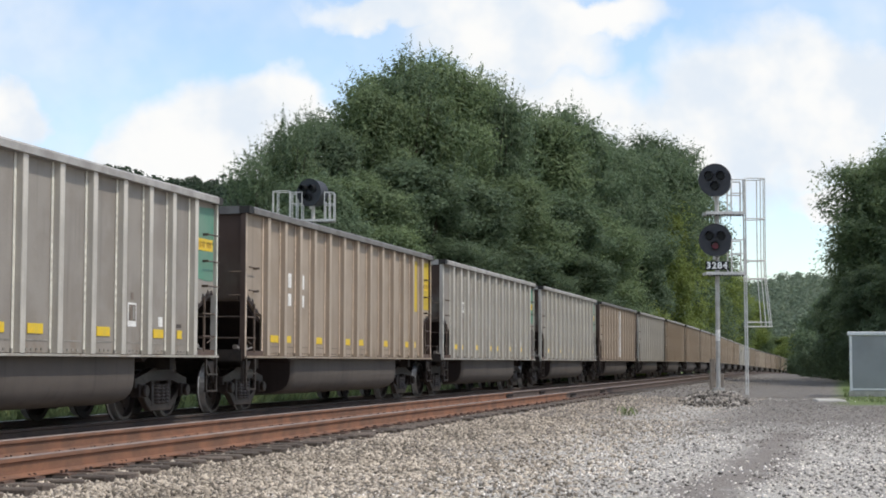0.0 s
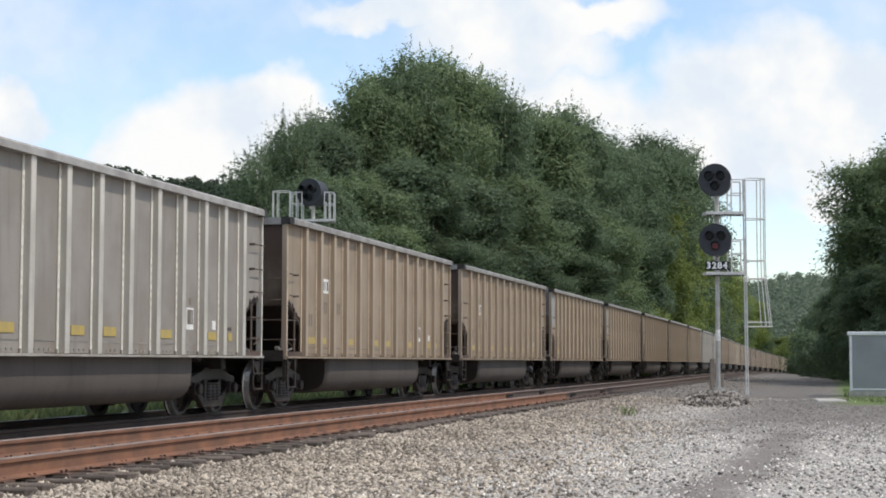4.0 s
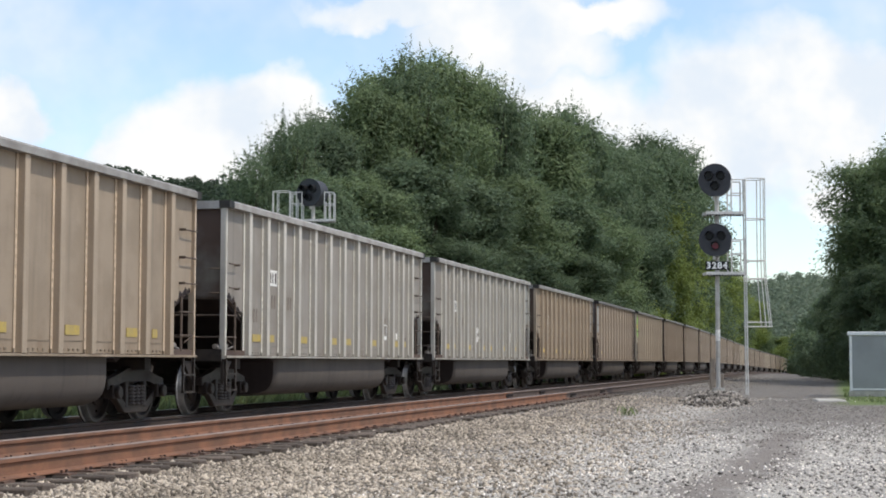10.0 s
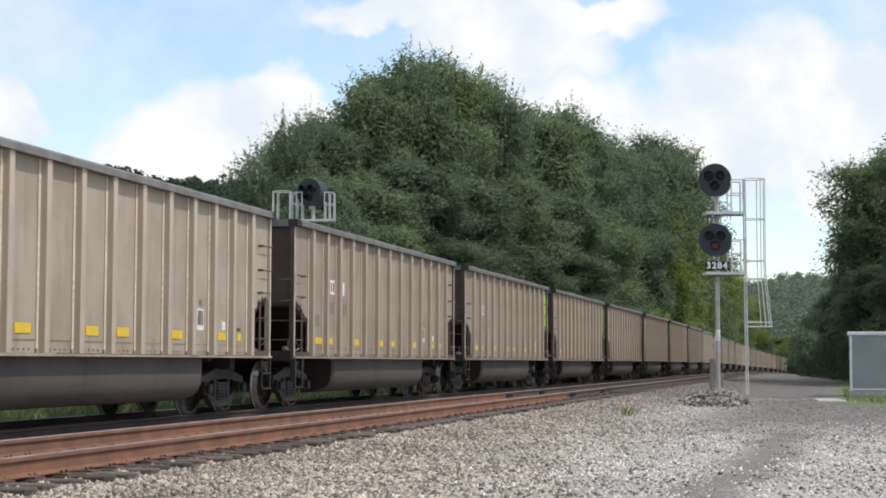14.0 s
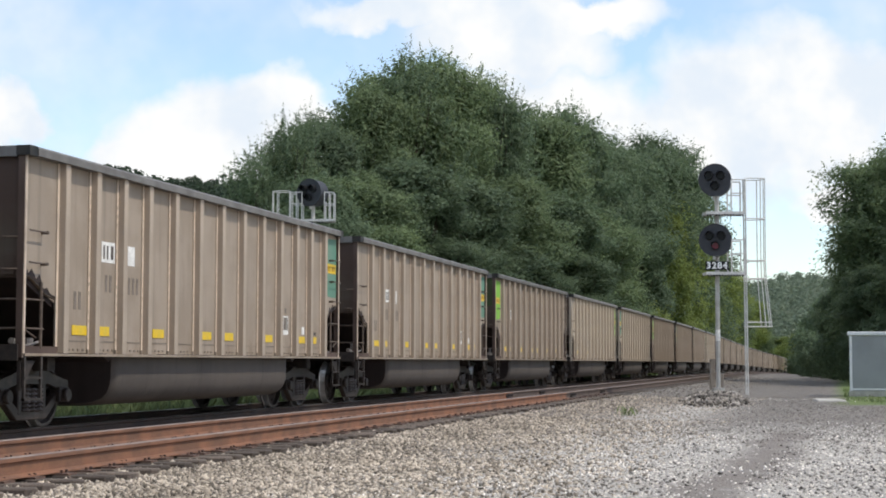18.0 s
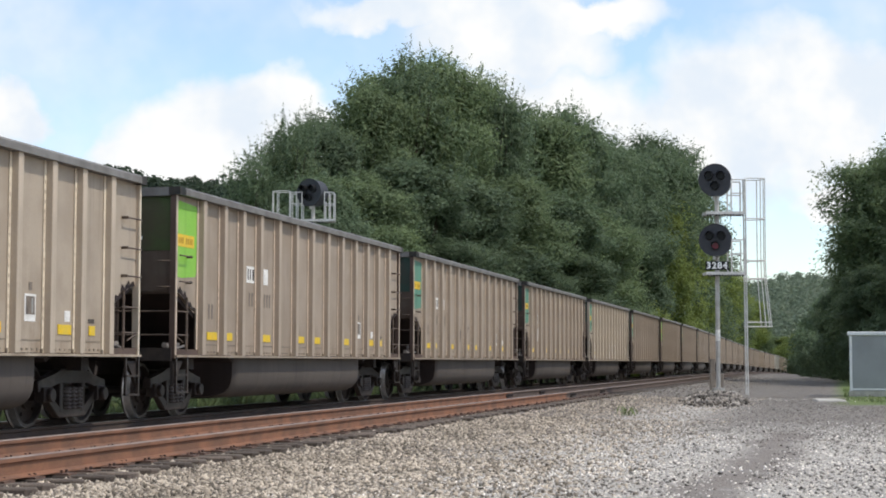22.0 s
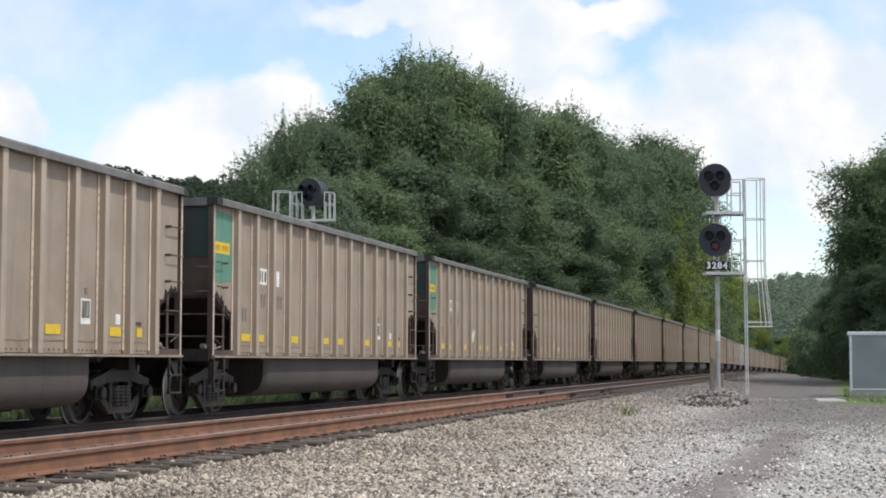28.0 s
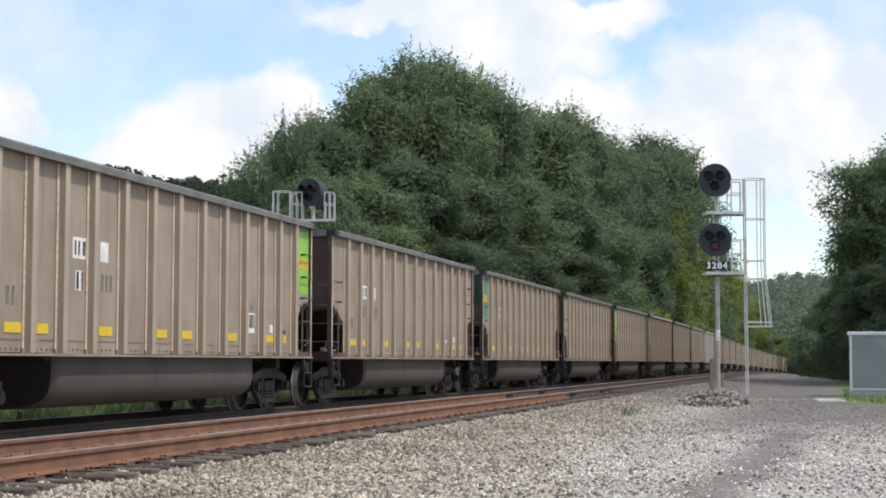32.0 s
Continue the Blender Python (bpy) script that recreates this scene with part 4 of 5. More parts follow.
# seconds, and metres by which the train lies behind its smooth run; it stalls for an instant before 24.8 s
LAG = ((0, 0.45), (1, 0.42), (2, 0.39), (3, 0.335), (6, 0.20), (7, 0.175), (8, 0.155), (9, 0.115), (10, 0.095), (11, 0.105), (12, 0.115), (13, 0.085), (14, 0.05), (17, 0.035), (18, 0.035), (19, 0.025),
       (20, -0.02), (21, -0.01), (22, -0.025), (23, -0.06), (24, -0.13), (24.6, -0.19), (24.8, 0.52), (25, 0.50), (28, 0.255), (29, 0.245), (30, 0.17), (31, 0.08), (32, -0.03))


def run(t):
    """Metres that the train has gone at t seconds."""
    return 0.446 + 19.6432 * t - 0.014287 * t ** 2 - 0.000155328 * t ** 3 - float(np.interp(t, [a for a, _ in LAG], [b for _, b in LAG]))


def car_pose(n, t):
    s = 38.59 + PITCH * n - run(t)
    a, _ = on_line(s - 6.17)
    b, _ = on_line(s + 6.17)
    mid, d = (a + b) / 2, b - a
    return Matrix.Translation(mid) @ d.to_track_quat("X", "Z").to_matrix().to_4x4()


def motions():
    for n, car, wheels in TRAIN:
        walk(car, [(float(t), car_pose(n, t)) for t in sorted([*range(33), 24.6, 24.8])])
        # the wheels roll while the car is near
        steps = [i / FPS for i in range(0, 32 * FPS + 1) if 8 < 31.05 + PITCH * n - run(i / FPS) < 62]
        if len(steps) < 3:
            continue
        for w, wx in wheels:
            rows = [(t, pose(wx, 0, 0.457, 0, -math.degrees(run(t) / 0.457), 0)) for t in steps]
            if steps[0] > 0.02:
                rows = [(0.0, rows[0][1])] + rows
            if steps[-1] < 31.98:
                rows.append((32.0, rows[-1][1]))
            walk(w, rows)


# ---- signals ----
def number_mesh(text, size):
    curve = bpy.data.curves.new("digits", "FONT")
    curve.offset = 0.010
    curve.space_character = 1.22
    curve.body, curve.size, curve.align_x, curve.align_y, curve.extrude = text, size, "CENTER", "CENTER", 0.004
    ob = bpy.data.objects.new("digits", curve)
    scene.collection.objects.link(ob)
    me = bpy.data.meshes.new_from_object(ob.evaluated_get(bpy.context.evaluated_depsgraph_get()))
    bpy.data.objects.remove(ob)
    me.name = "digits"
    me.materials.clear()
    me.materials.append(M["digit"])
    return me


def signal_head(mast, z, red, turn):
    bm = bmesh.new()
    lathe(bm, [(0.49, -0.20), (0.53, -0.21), (0.53, -0.16), (0.515, -0.12), (0.505, 0.44), (0.40, 0.54), (0.16, 0.56)], 36)
    head = part("signal_head", bm, M["target"], mast, "round black three-light target", at=pose(-0.06, 0, z, 0, 0, turn))
    for x, zz, lit in ((-0.19, 0.14, False), (0.19, 0.14, False), (0.0, -0.19, red)):
        bm = bmesh.new()
        n = 16
        rows = []
        for y, r in ((-0.21, 0.14), (-0.46, 0.135)):
            rows.append([bm.verts.new((x + math.cos(a) * r, y + (0.16 if y < -0.3 and math.sin(a) < -0.3 else 0.0), zz + math.sin(a) * r)) for a in (i * 2 * math.pi / n for i in range(n))])
        rows.append([bm.verts.new((v.co.x * 0.94 + x * 0.06, v.co.y, v.co.z * 0.94 + zz * 0.06)) for v in rows[1]])
        rows.append([bm.verts.new((v.co.x * 0.94 + x * 0.06, v.co.y, v.co.z * 0.94 + zz * 0.06)) for v in rows[0]])
        for a, b in zip(rows, rows[1:]):
            for i in range(n):
                bm.faces.new((a[i], a[(i + 1) % n], b[(i + 1) % n], b[i]))
        part("hood", bm, M["hood"], head)
        bm = bmesh.new()
        rod(bm, (x, -0.215, zz), (x, -0.235, zz), 0.105, 16)
        part("lens", bm, M["red_lens"] if lit else M["lens"], head, "dim red lens" if lit else "dark glass lens")
    bm = bmesh.new()
    quad_box(bm, -0.14, 0.14, -0.12, 0.12, -0.16, 0.20)
    part("lamp_case", bm, M["target"], head)
    bm = bmesh.new()
    rod(bm, (-0.05, 0.02, -0.62), (-0.05, 0.02, -0.30), 0.05, 10)
    rod(bm, (0.08, -0.02, -0.60), (0.10, -0.10, -0.28), 0.02, 8)
    part("bracket", bm, M["galv"], head)


def signal(m, flip_x, label, lower, number, drop=0.0):
    """A mast with round heads, platforms, a ladder and its cage on one side."""
    mast = new("railway_signal")
    mast.matrix_basis = m
    tagged(mast, label, "railway signal", group="railway signals")
    f = flip_x
    bm = bmesh.new()
    rod(bm, (0, 0.1, -drop), (0, 0.1, 6.3), 0.072, 14)
    rod(bm, (0, 0.1, -drop), (0, 0.1, 0.12 - drop), 0.20, 14)
    part("mast", bm, M["mast"], mast)
    bm = bmesh.new()
    rod(bm, (0, 0.1, 1.62), (0, 0.1, 1.98), 0.078, 14)
    part("reflective_band", bm, M["white"], mast, "white reflective band")
    bm = bmesh.new()
    quad_box(bm, -0.55, 0.55 + drop, -0.35, 0.65, -0.45 - drop, -drop)
    part("foundation", bm, M["concrete"], mast, bevel=0.03)
    signal_head(mast, 6.80, False, -13 if lower else -25)
    if lower:
        signal_head(mast, 4.86, True, -13)
    for z in ((5.72, 3.78) if lower else (5.72,)):
        bm = bmesh.new()
        edge = 0.42 if lower else 0.84
        quad_box(bm, *sorted((-edge * f, 0.84 * f)), -0.30, 0.45, z + 0.02, z + 0.04)
        for i in range(14):
            x = (-0.40 + 0.093 * i) * f
            quad_box(bm, x - 0.008, x + 0.008, -0.30, 0.45, z - 0.03, z + 0.03)
        for y in (-0.30, 0.45):
            quad_box(bm, *sorted((-edge * f, 0.84 * f)), y - 0.01, y + 0.01, z - 0.04, z + 0.05)
        deck = part("platform", bm, M["galv"], mast, "galvanised grating platform")
        bm = bmesh.new()
        for i in range(13):
            x = (-0.36 + 0.093 * i) * f
            sweep(bm, [(x - 0.03, z - 0.035), (x + 0.015, z - 0.035), (x + 0.035, z - 0.10), (x - 0.01, z - 0.10)], -0.29, -0.27)
        part("toothed_edge", bm, M["target"], deck, "dark toothed grating edge")
        spans = [(0.40 * f, 0.82 * f, 0.62)] if lower else [(0.40 * f, 0.82 * f, 0.62), (-0.46 * f, -0.82 * f, 0.62)]
        for y in (-0.30, 0.45):
            for xa, xb, mid in spans:
                bm = bmesh.new()
                for x in (xa, xb) if lower else (xa, xa * 0.5 + xb * 0.5, xb):
                    quad_box(bm, x - 0.02, x + 0.02, y - 0.02, y + 0.02, z, z + 1.08)
                for h in (mid, 1.06):
                    quad_box(bm, *sorted((xa, xb)), y - 0.015, y + 0.015, z + h, z + h + 0.035)
                part("guard_rail", bm, M["galv"], mast)
    bm = bmesh.new()
    for y in (-0.12, 0.24):
        rod(bm, (0.92 * f, y, -0.1 - drop), (0.88 * f, y, 6.85), 0.024, 8)
    for i in range(22):
        rod(bm, (0.91 * f, -0.12, 0.15 + 0.30 * i), (0.91 * f, 0.24, 0.15 + 0.30 * i), 0.012, 6)
    part("ladder", bm, M["galv"], mast)
    bm = bmesh.new()
    hoops = [(2.08, 0.44), (2.22, 0.43), (3.62, 0.35), (4.20, 0.34), (5.55, 0.34), (6.85, 0.34)]
    spots = []
    for z, r in hoops:
        row = []
        for i in range(9):
            a = math.pi * (0.5 - i / 8)
            row.append(Vector(((0.90 + (r * 0.95 + r * math.cos(a) * 1.0) * 0.98 if i not in (0, 8) else 0.90) * f, 0.06 - math.sin(a) * r, z)))
        spots.append(row)
        for a, b in zip(row, row[1:]):
            rod(bm, a, b, 0.017, 6)
    for i in (1, 3, 4, 5, 7):
        for a, b in zip(spots, spots[1:]):
            rod(bm, a[i], b[i], 0.017, 6)
    part("safety_cage", bm, M["galv"], mast, "galvanised ladder cage")
    bm = bmesh.new()
    quad_box(bm, -0.22, -0.07, 0.25, 0.45, -drop, 1.05 - drop)
    quad_box(bm, 0.06, 0.22, 0.3, 0.5, -drop, 0.55 - drop)
    part("relay_case", bm, M["case"], mast, bevel=0.02)
    if number:
        bm = bmesh.new()
        quad_box(bm, -0.40, 0.36, -0.02, 0.0, 3.90, 4.18)
        board = part("number_board", bm, M["hood"], mast, "black board with white digits 3284")
        part("digits", number_mesh("3284", 0.29), None, board, at=pose(-0.03, -0.026, 4.04, 90))
    return mast


M["red_lens"] = surface("dim_red_glass", (0.24, 0.008, 0.035), rough=0.1, fine=0)
signal(pose(8.86, 54.0, -0.19), 1, "two-headed railway signal mast with ladder cage beside gravel", True, True)
signal(pose(-4.98, 64.0, 0.36), -1, "railway signal mast with ladder cage behind the train", False, False, 0.9)


# ---- shed ----
def shed():
    house = new("equipment_shed")
    house.matrix_basis = pose(15.82, 58.2, -0.26, 0, 0, -16)
    tagged(house, "grey sheet-steel equipment shed with white roof edge on grass", "shed")
    bm = bmesh.new()
    quad_box(bm, -1.68, 1.7, 0, 2.2, 0.0, 1.97)
    part("wall", bm, M["shed"], house, bevel=0.01)
    bm = bmesh.new()
    quad_box(bm, -1.76, 1.78, -0.06, 2.26, 1.93, 2.06)
    part("roof", bm, M["shed_roof"], house, "white roof cap", bevel=0.02)
    for x in (-1.69, -0.02, 1.62):
        bm = bmesh.new()
        quad_box(bm, x, x + 0.09 if x < -1 else x + 0.04, -0.02, 0.0, 0.0, 1.928)
        part("corner_trim", bm, M["shed_roof"] if x < -1 else M["shed"], house)
    bm = bmesh.new()
    quad_box(bm, -1.60, 1.66, -0.012, 0.0, 0.03, 0.09)
    part("base_trim", bm, M["shed_roof"], house)
    bm = bmesh.new()
    quad_box(bm, -1.72, 1.74, -0.04, 2.24, -0.3, 0.0)
    part("slab", bm, M["concrete"], house)


shed()


def concrete_pad():
    bm = bmesh.new()
    quad_box(bm, -0.42, 0.42, -1.3, 1.3, -0.2, 0.05)
    m = pose(11.93, 52.0, float(ground_height(np.array([11.93]), np.array([52.0]))[0]), 0, 0, -8)
    tagged(part("concrete_pad", bm, M["concrete"], bevel=0.03, at=m), "pale weathered concrete pad on the lot", "concrete pad")


concrete_pad()


# ---- trees ----
def leaves(rng, lobes, count, size, sprigs, sprig_len):
    """Leaves on the upper shells of small clumps (x, y, z, rx, ry, rz), and leafy twigs that stick out at the edge."""
    lobes = np.array(lobes)
    area = (lobes[:, 3] * lobes[:, 4] * lobes[:, 5]) ** (2 / 3)
    pick = rng.choice(len(lobes), count, p=area / area.sum())
    d = rng.normal(size=(count, 3))
    d[:, 2] += 0.35
    d /= np.linalg.norm(d, axis=1)[:, None]
    lump = 1 + 0.14 * np.sin(d[:, 0] * 6 + pick) * np.sin(d[:, 1] * 5 + pick * 2) + 0.10 * np.sin(d[:, 2] * 9 + d[:, 0] * 7 + pick)
    r = (0.50 + 0.55 * rng.random(count) ** 0.5) * lump + np.where(rng.random(count) < 0.3, 0.55 * rng.random(count), 0.0)
    pts = lobes[pick, :3] + d * lobes[pick, 3:6] * r[:, None]
    out = d.copy()
    if sprigs:
        q = rng.choice(len(lobes), sprigs, p=area / area.sum())
        e = rng.normal(size=(sprigs, 3))
        e[:, 2] = np.abs(e[:, 2]) * 0.8 + 0.1
        e /= np.linalg.norm(e, axis=1)[:, None]
        base = lobes[q, :3] + e * lobes[q, 3:6] * 0.85
        grow = e + np.array([0, 0, 0.18]) + rng.normal(size=(sprigs, 3)) * 0.35
        grow /= np.linalg.norm(grow, axis=1)[:, None]
        n = 18
        along = np.repeat(np.linspace(0, 1, n)[None, :], sprigs, 0) * (sprig_len * rng.uniform(0.35, 1.0, sprigs))[:, None]
        wide = size * (1.25 - np.linspace(0, 1, n))[None, :, None]
        sp = base[:, None, :] + grow[:, None, :] * along[:, :, None] + rng.normal(size=(sprigs, n, 3)) * wide * 0.8
        pts = np.concatenate([pts, sp.reshape(-1, 3)])
        out = np.concatenate([out, np.repeat(e, n, 0)])
    n = len(pts)
    normal = out * 0.75 + np.array([0, 0, 0.42]) + rng.normal(size=(n, 3)) * 0.34
    normal /= np.linalg.norm(normal, axis=1)[:, None]
    u = np.cross(normal, rng.normal(size=(n, 3)))
    u /= np.linalg.norm(u, axis=1)[:, None]
    v = np.cross(normal, u)
    s = (size * rng.uniform(0.5, 1.2, n))[:, None]
    quad = np.stack([pts - u * s, pts - v * s * 0.6 + normal * s * 0.12, pts + u * s, pts + v * s * 0.6 + normal * s * 0.12], 1)
    return quad.reshape(-1, 3), np.arange(n * 4).reshape(-1, 4)


def trunk_mesh(rng, height, lobes):
    bm = bmesh.new()
    r = height * 0.014
    z, x, y = -0.3, 0.0, 0.0
    for i in range(4):
        nx, ny, nz = x + rng.normal() * 0.2, y + rng.normal() * 0.2, z + height * 0.19
        rod(bm, (x, y, z), (nx, ny, nz), r * (1 - 0.2 * i), 9, r * (1 - 0.2 * (i + 1)))
        x, y, z = nx, ny, nz
    for lobe in lobes[1::3]:
        a = rng.uniform(0.2, 0.7)
        rod(bm, (x * a, y * a, height * (0.15 + 0.5 * a) * 0.9), tuple(lobe[:3]), r * 0.45, 6, r * 0.12)
    return mesh_of("trunk", bm, M["bark"])


def tree_kind(seed, height, spread, count, size, sprigs, leaf):
    """The trunk's and the crown's mesh of a broadleaf tree."""
    rng = np.random.default_rng(seed)
    lobes = []
    for i in range(80):
        z = 0.16 + 0.74 * (i + rng.random()) / 80
        a = rng.uniform(0, 2 * math.pi)
        wide = spread * min(1.0, 0.62 + 1.1 * (z - 0.16)) * math.sqrt(max(0.04, 1 - max(0.0, (z - 0.45) / 0.50) ** 2))
        reach = wide * rng.uniform(0.35, 1.0)
        r = spread * rng.uniform(0.20, 0.40)
        lobes.append((math.cos(a) * reach, math.sin(a) * reach, height * z, r * 1.1, r * 1.1, r * rng.uniform(0.65, 0.95)))
    lobes.append((0, 0, height * 0.90, spread * 0.26, spread * 0.26, height * 0.07))
    verts, faces = leaves(rng, lobes, count, size, sprigs, height * 0.085)
    return trunk_mesh(rng, height, lobes), raw_mesh("crown", verts, faces, M[leaf])


KINDS = {}


def plant(kind, x, y, height, turn, label, name, wide=1.0):
    trunk, crown = KINDS[kind]
    z = float(ground_height(np.array([x]), np.array([y]))[0])
    k = height / 18.0
    tree = new(name)
    tree.matrix_basis = pose(x, y, z, 0, 0, turn) @ Matrix.Diagonal((k * wide, k * wide, k, 1))
    tagged(tree, label, name, group="%ss along the line" % name)
    part("trunk", trunk, None, tree)
    part("crown", crown, None, tree)


for name, seed, spread, count, size, sprigs, leaf in (("a", 1, 3.75, 68000, 0.115, 750, "leaf_mid"), ("b", 2, 3.5, 64000, 0.115, 700, "leaf_deep"), ("c", 3, 4.0, 70000, 0.12, 600, "leaf_mid"),
                                                      ("lime", 4, 3.9, 44000, 0.15, 300, "leaf_lime"), ("deep", 5, 3.75, 52000, 0.14, 400, "leaf_deep"), ("twig", 12, 3.9, 6000, 0.105, 900, "leaf_deep"), ("smooth", 9, 3.8, 60000, 0.12, 60, "leaf_deep")):
    KINDS[name] = tree_kind(seed, 18.0, spread, count, size, sprigs, leaf)


def bush_kind(seed, leaf):
    rng = np.random.default_rng(seed)
    lobes = [(0, 0, 5, 8, 8, 9)] + [(rng.uniform(-8, 8), rng.uniform(-8, 8), rng.uniform(2, 12), 5, 5, 5) for _ in range(9)]
    verts, faces = leaves(rng, lobes, 12000, 0.55, 120, 2.5)
    return trunk_mesh(rng, 6.0, lobes[:4]), raw_mesh("crown", verts, faces, M[leaf])


KINDS["bush"], KINDS["lime_bush"] = bush_kind(6, "leaf_deep"), bush_kind(7, "leaf_lime")


def from_view(px, d):
    return (px - 784) / 2968.0 * d


# bearing, distance, top above the eye line (in the same units as the bearing), width, kind
GREEN = "broad leafy green tree beside the railway line"
WOOD = [(452, 83, 385, 0.55, "twig"), (500, 85, 440, 0.55, "twig"), (470, 82, 350, 0.5, "twig"), (540, 88, 452, 0.5, "twig"), (722, 99, 563, 0.55, "twig"), (858, 107, 514, 0.5, "twig"),
        (1000, 130, 462, 0.5, "twig"),
        (476, 84, 318, 0.5, "b"), (516, 86, 395, 0.5, "a"), (560, 90, 440, 0.65, "b"), (645, 95, 500, 0.6, "a"), (715, 100, 553, 0.62, "c"), (782, 103, 548, 0.6, "a"), (862, 108, 505, 0.6, "b"),
        (945, 120, 460, 0.7, "c"), (1003, 132, 450, 0.65, "deep"), (1045, 140, 420, 0.68, "smooth"), (1085, 152, 408, 0.7, "smooth"), (1137, 172, 411, 0.72, "smooth"), (1183, 195, 392, 0.7, "smooth"), (1218, 222, 345, 0.75, "smooth"),
        (560, 78, 330, 0.8, "deep"), (640, 82, 340, 0.9, "c"), (730, 88, 360, 0.9, "deep"), (820, 94, 330, 0.95, "b"), (900, 102, 330, 0.95, "a"), (985, 114, 300, 0.95, "deep"), (1060, 130, 265, 0.95, "c"),
        (1125, 150, 280, 0.7, "deep"), (1172, 170, 270, 0.6, "lime"), (1214, 198, 262, 0.6, "lime"), (1190, 184, 295, 0.6, "lime"), (1212, 216, 250, 0.8, "a"), (1250, 255, 215, 0.8, "lime"), (1283, 310, 165, 0.8, "a"), (1312, 400, 115, 0.9, "lime"),
        (1335, 415, 80, 0.9, "a"), (1292, 330, 140, 0.8, "lime"), (1200, 200, 190, 0.9, "lime"), (930, 98, 200, 1.2, "deep"), (800, 86, 210, 1.2, "b"), (1020, 112, 190, 1.2, "b"), (680, 78, 240, 1.1, "a"), (600, 74, 260, 0.9, "b"),
        (500, 74, 270, 0.9, "deep")]
RIGHT = [(1568, 104, 372, 0.9, "c"), (1550, 112, 322, 0.58, "a"), (1524, 120, 235, 0.6, "b"), (1490, 130, 150, 0.8, "b"), (1640, 100, 400, 1.0, "a"), (1610, 92, 200, 1.0, "deep"), (1545, 96, 170, 1.0, "b"),
         (1720, 90, 430, 1.0, "c"), (1800, 84, 430, 1.0, "a"), (1500, 150, 120, 1.0, "deep")]
FAR = [(1386, 500, 36, 1.9, "lime"), (1404, 505, 30, 1.7, "lime"), (1395, 470, 25, 1.6, "lime"), (1418, 480, 45, 1.4, "lime"), (1440, 430, 70, 1.1, "a"), (1460, 400, 110, 0.9, "deep"), (1478, 340, 120, 1.0, "deep"), (1362, 500, 40, 1.4, "a")]
SHRUBS = [(1430, 150, 5, 0.8, "bush"), (1450, 135, 20, 0.8, "bush"), (1475, 125, 30, 0.8, "bush"), (1500, 115, 40, 0.9, "bush"), (1530, 105, 60, 0.9, "bush"), (1560, 98, 60, 0.9, "bush"), (1600, 90, 70, 0.9, "bush"),
          (1420, 240, 10, 0.9, "bush"), (1440, 200, 30, 0.9, "bush"), (1460, 170, 50, 0.8, "bush"), (1405, 420, 2, 1.0, "lime_bush"), (1425, 400, 25, 1.0, "lime_bush"), (1445, 330, 40, 1.0, "bush"),
          (1480, 250, 60, 1.0, "bush"), (1640, 84, 60, 1.0, "bush"), (480, 70, 150, 0.7, "bush"), (560, 72, 140, 0.7, "bush"), (650, 74, 130, 0.7, "bush"), (740, 78, 130, 0.7, "bush"), (830, 84, 120, 0.7, "bush"),
          (920, 92, 110, 0.7, "bush"), (1000, 104, 105, 0.7, "bush"), (1070, 120, 100, 0.7, "bush"), (1130, 140, 100, 0.7, "lime_bush"), (300, 62, 100, 0.7, "bush"), (400, 66, 120, 0.7, "bush"), (200, 60, 80, 0.7, "bush")]
rng_t = random.Random(11)
for group, words in ((WOOD, GREEN), (RIGHT, "dark shaded leafy tree at the edge of the lot"), (FAR, "green tree far down the line"), (SHRUBS, "low dense green shrub at the wood's edge")):
    for px, d, up, wide, kind in group:
        x = from_view(px, d)
        z = float(ground_height(np.array([x]), np.array([float(d)]))[0])
        plant(kind, x, d, up / 2968.0 * d + EYE_Z - z, rng_t.uniform(0, 360), "yellow-green leafy tree lit by the sun" if kind == "lime" else words, "shrub" if "bush" in kind else "tree", wide if "bush" in kind else wide * 1.38)


for i in range(16):
    spot, _ = on_line(17.0 + 2.9 * i + rng_t.uniform(-0.8, 0.8), -rng_t.uniform(4.6, 7.5))
    plant("lime_bush" if i % 3 == 0 else "bush", spot.x, spot.y, rng_t.uniform(0.7, 1.3), rng_t.uniform(0, 360), "low leafy weeds behind the far track", "shrub", rng_t.uniform(1.2, 1.9))


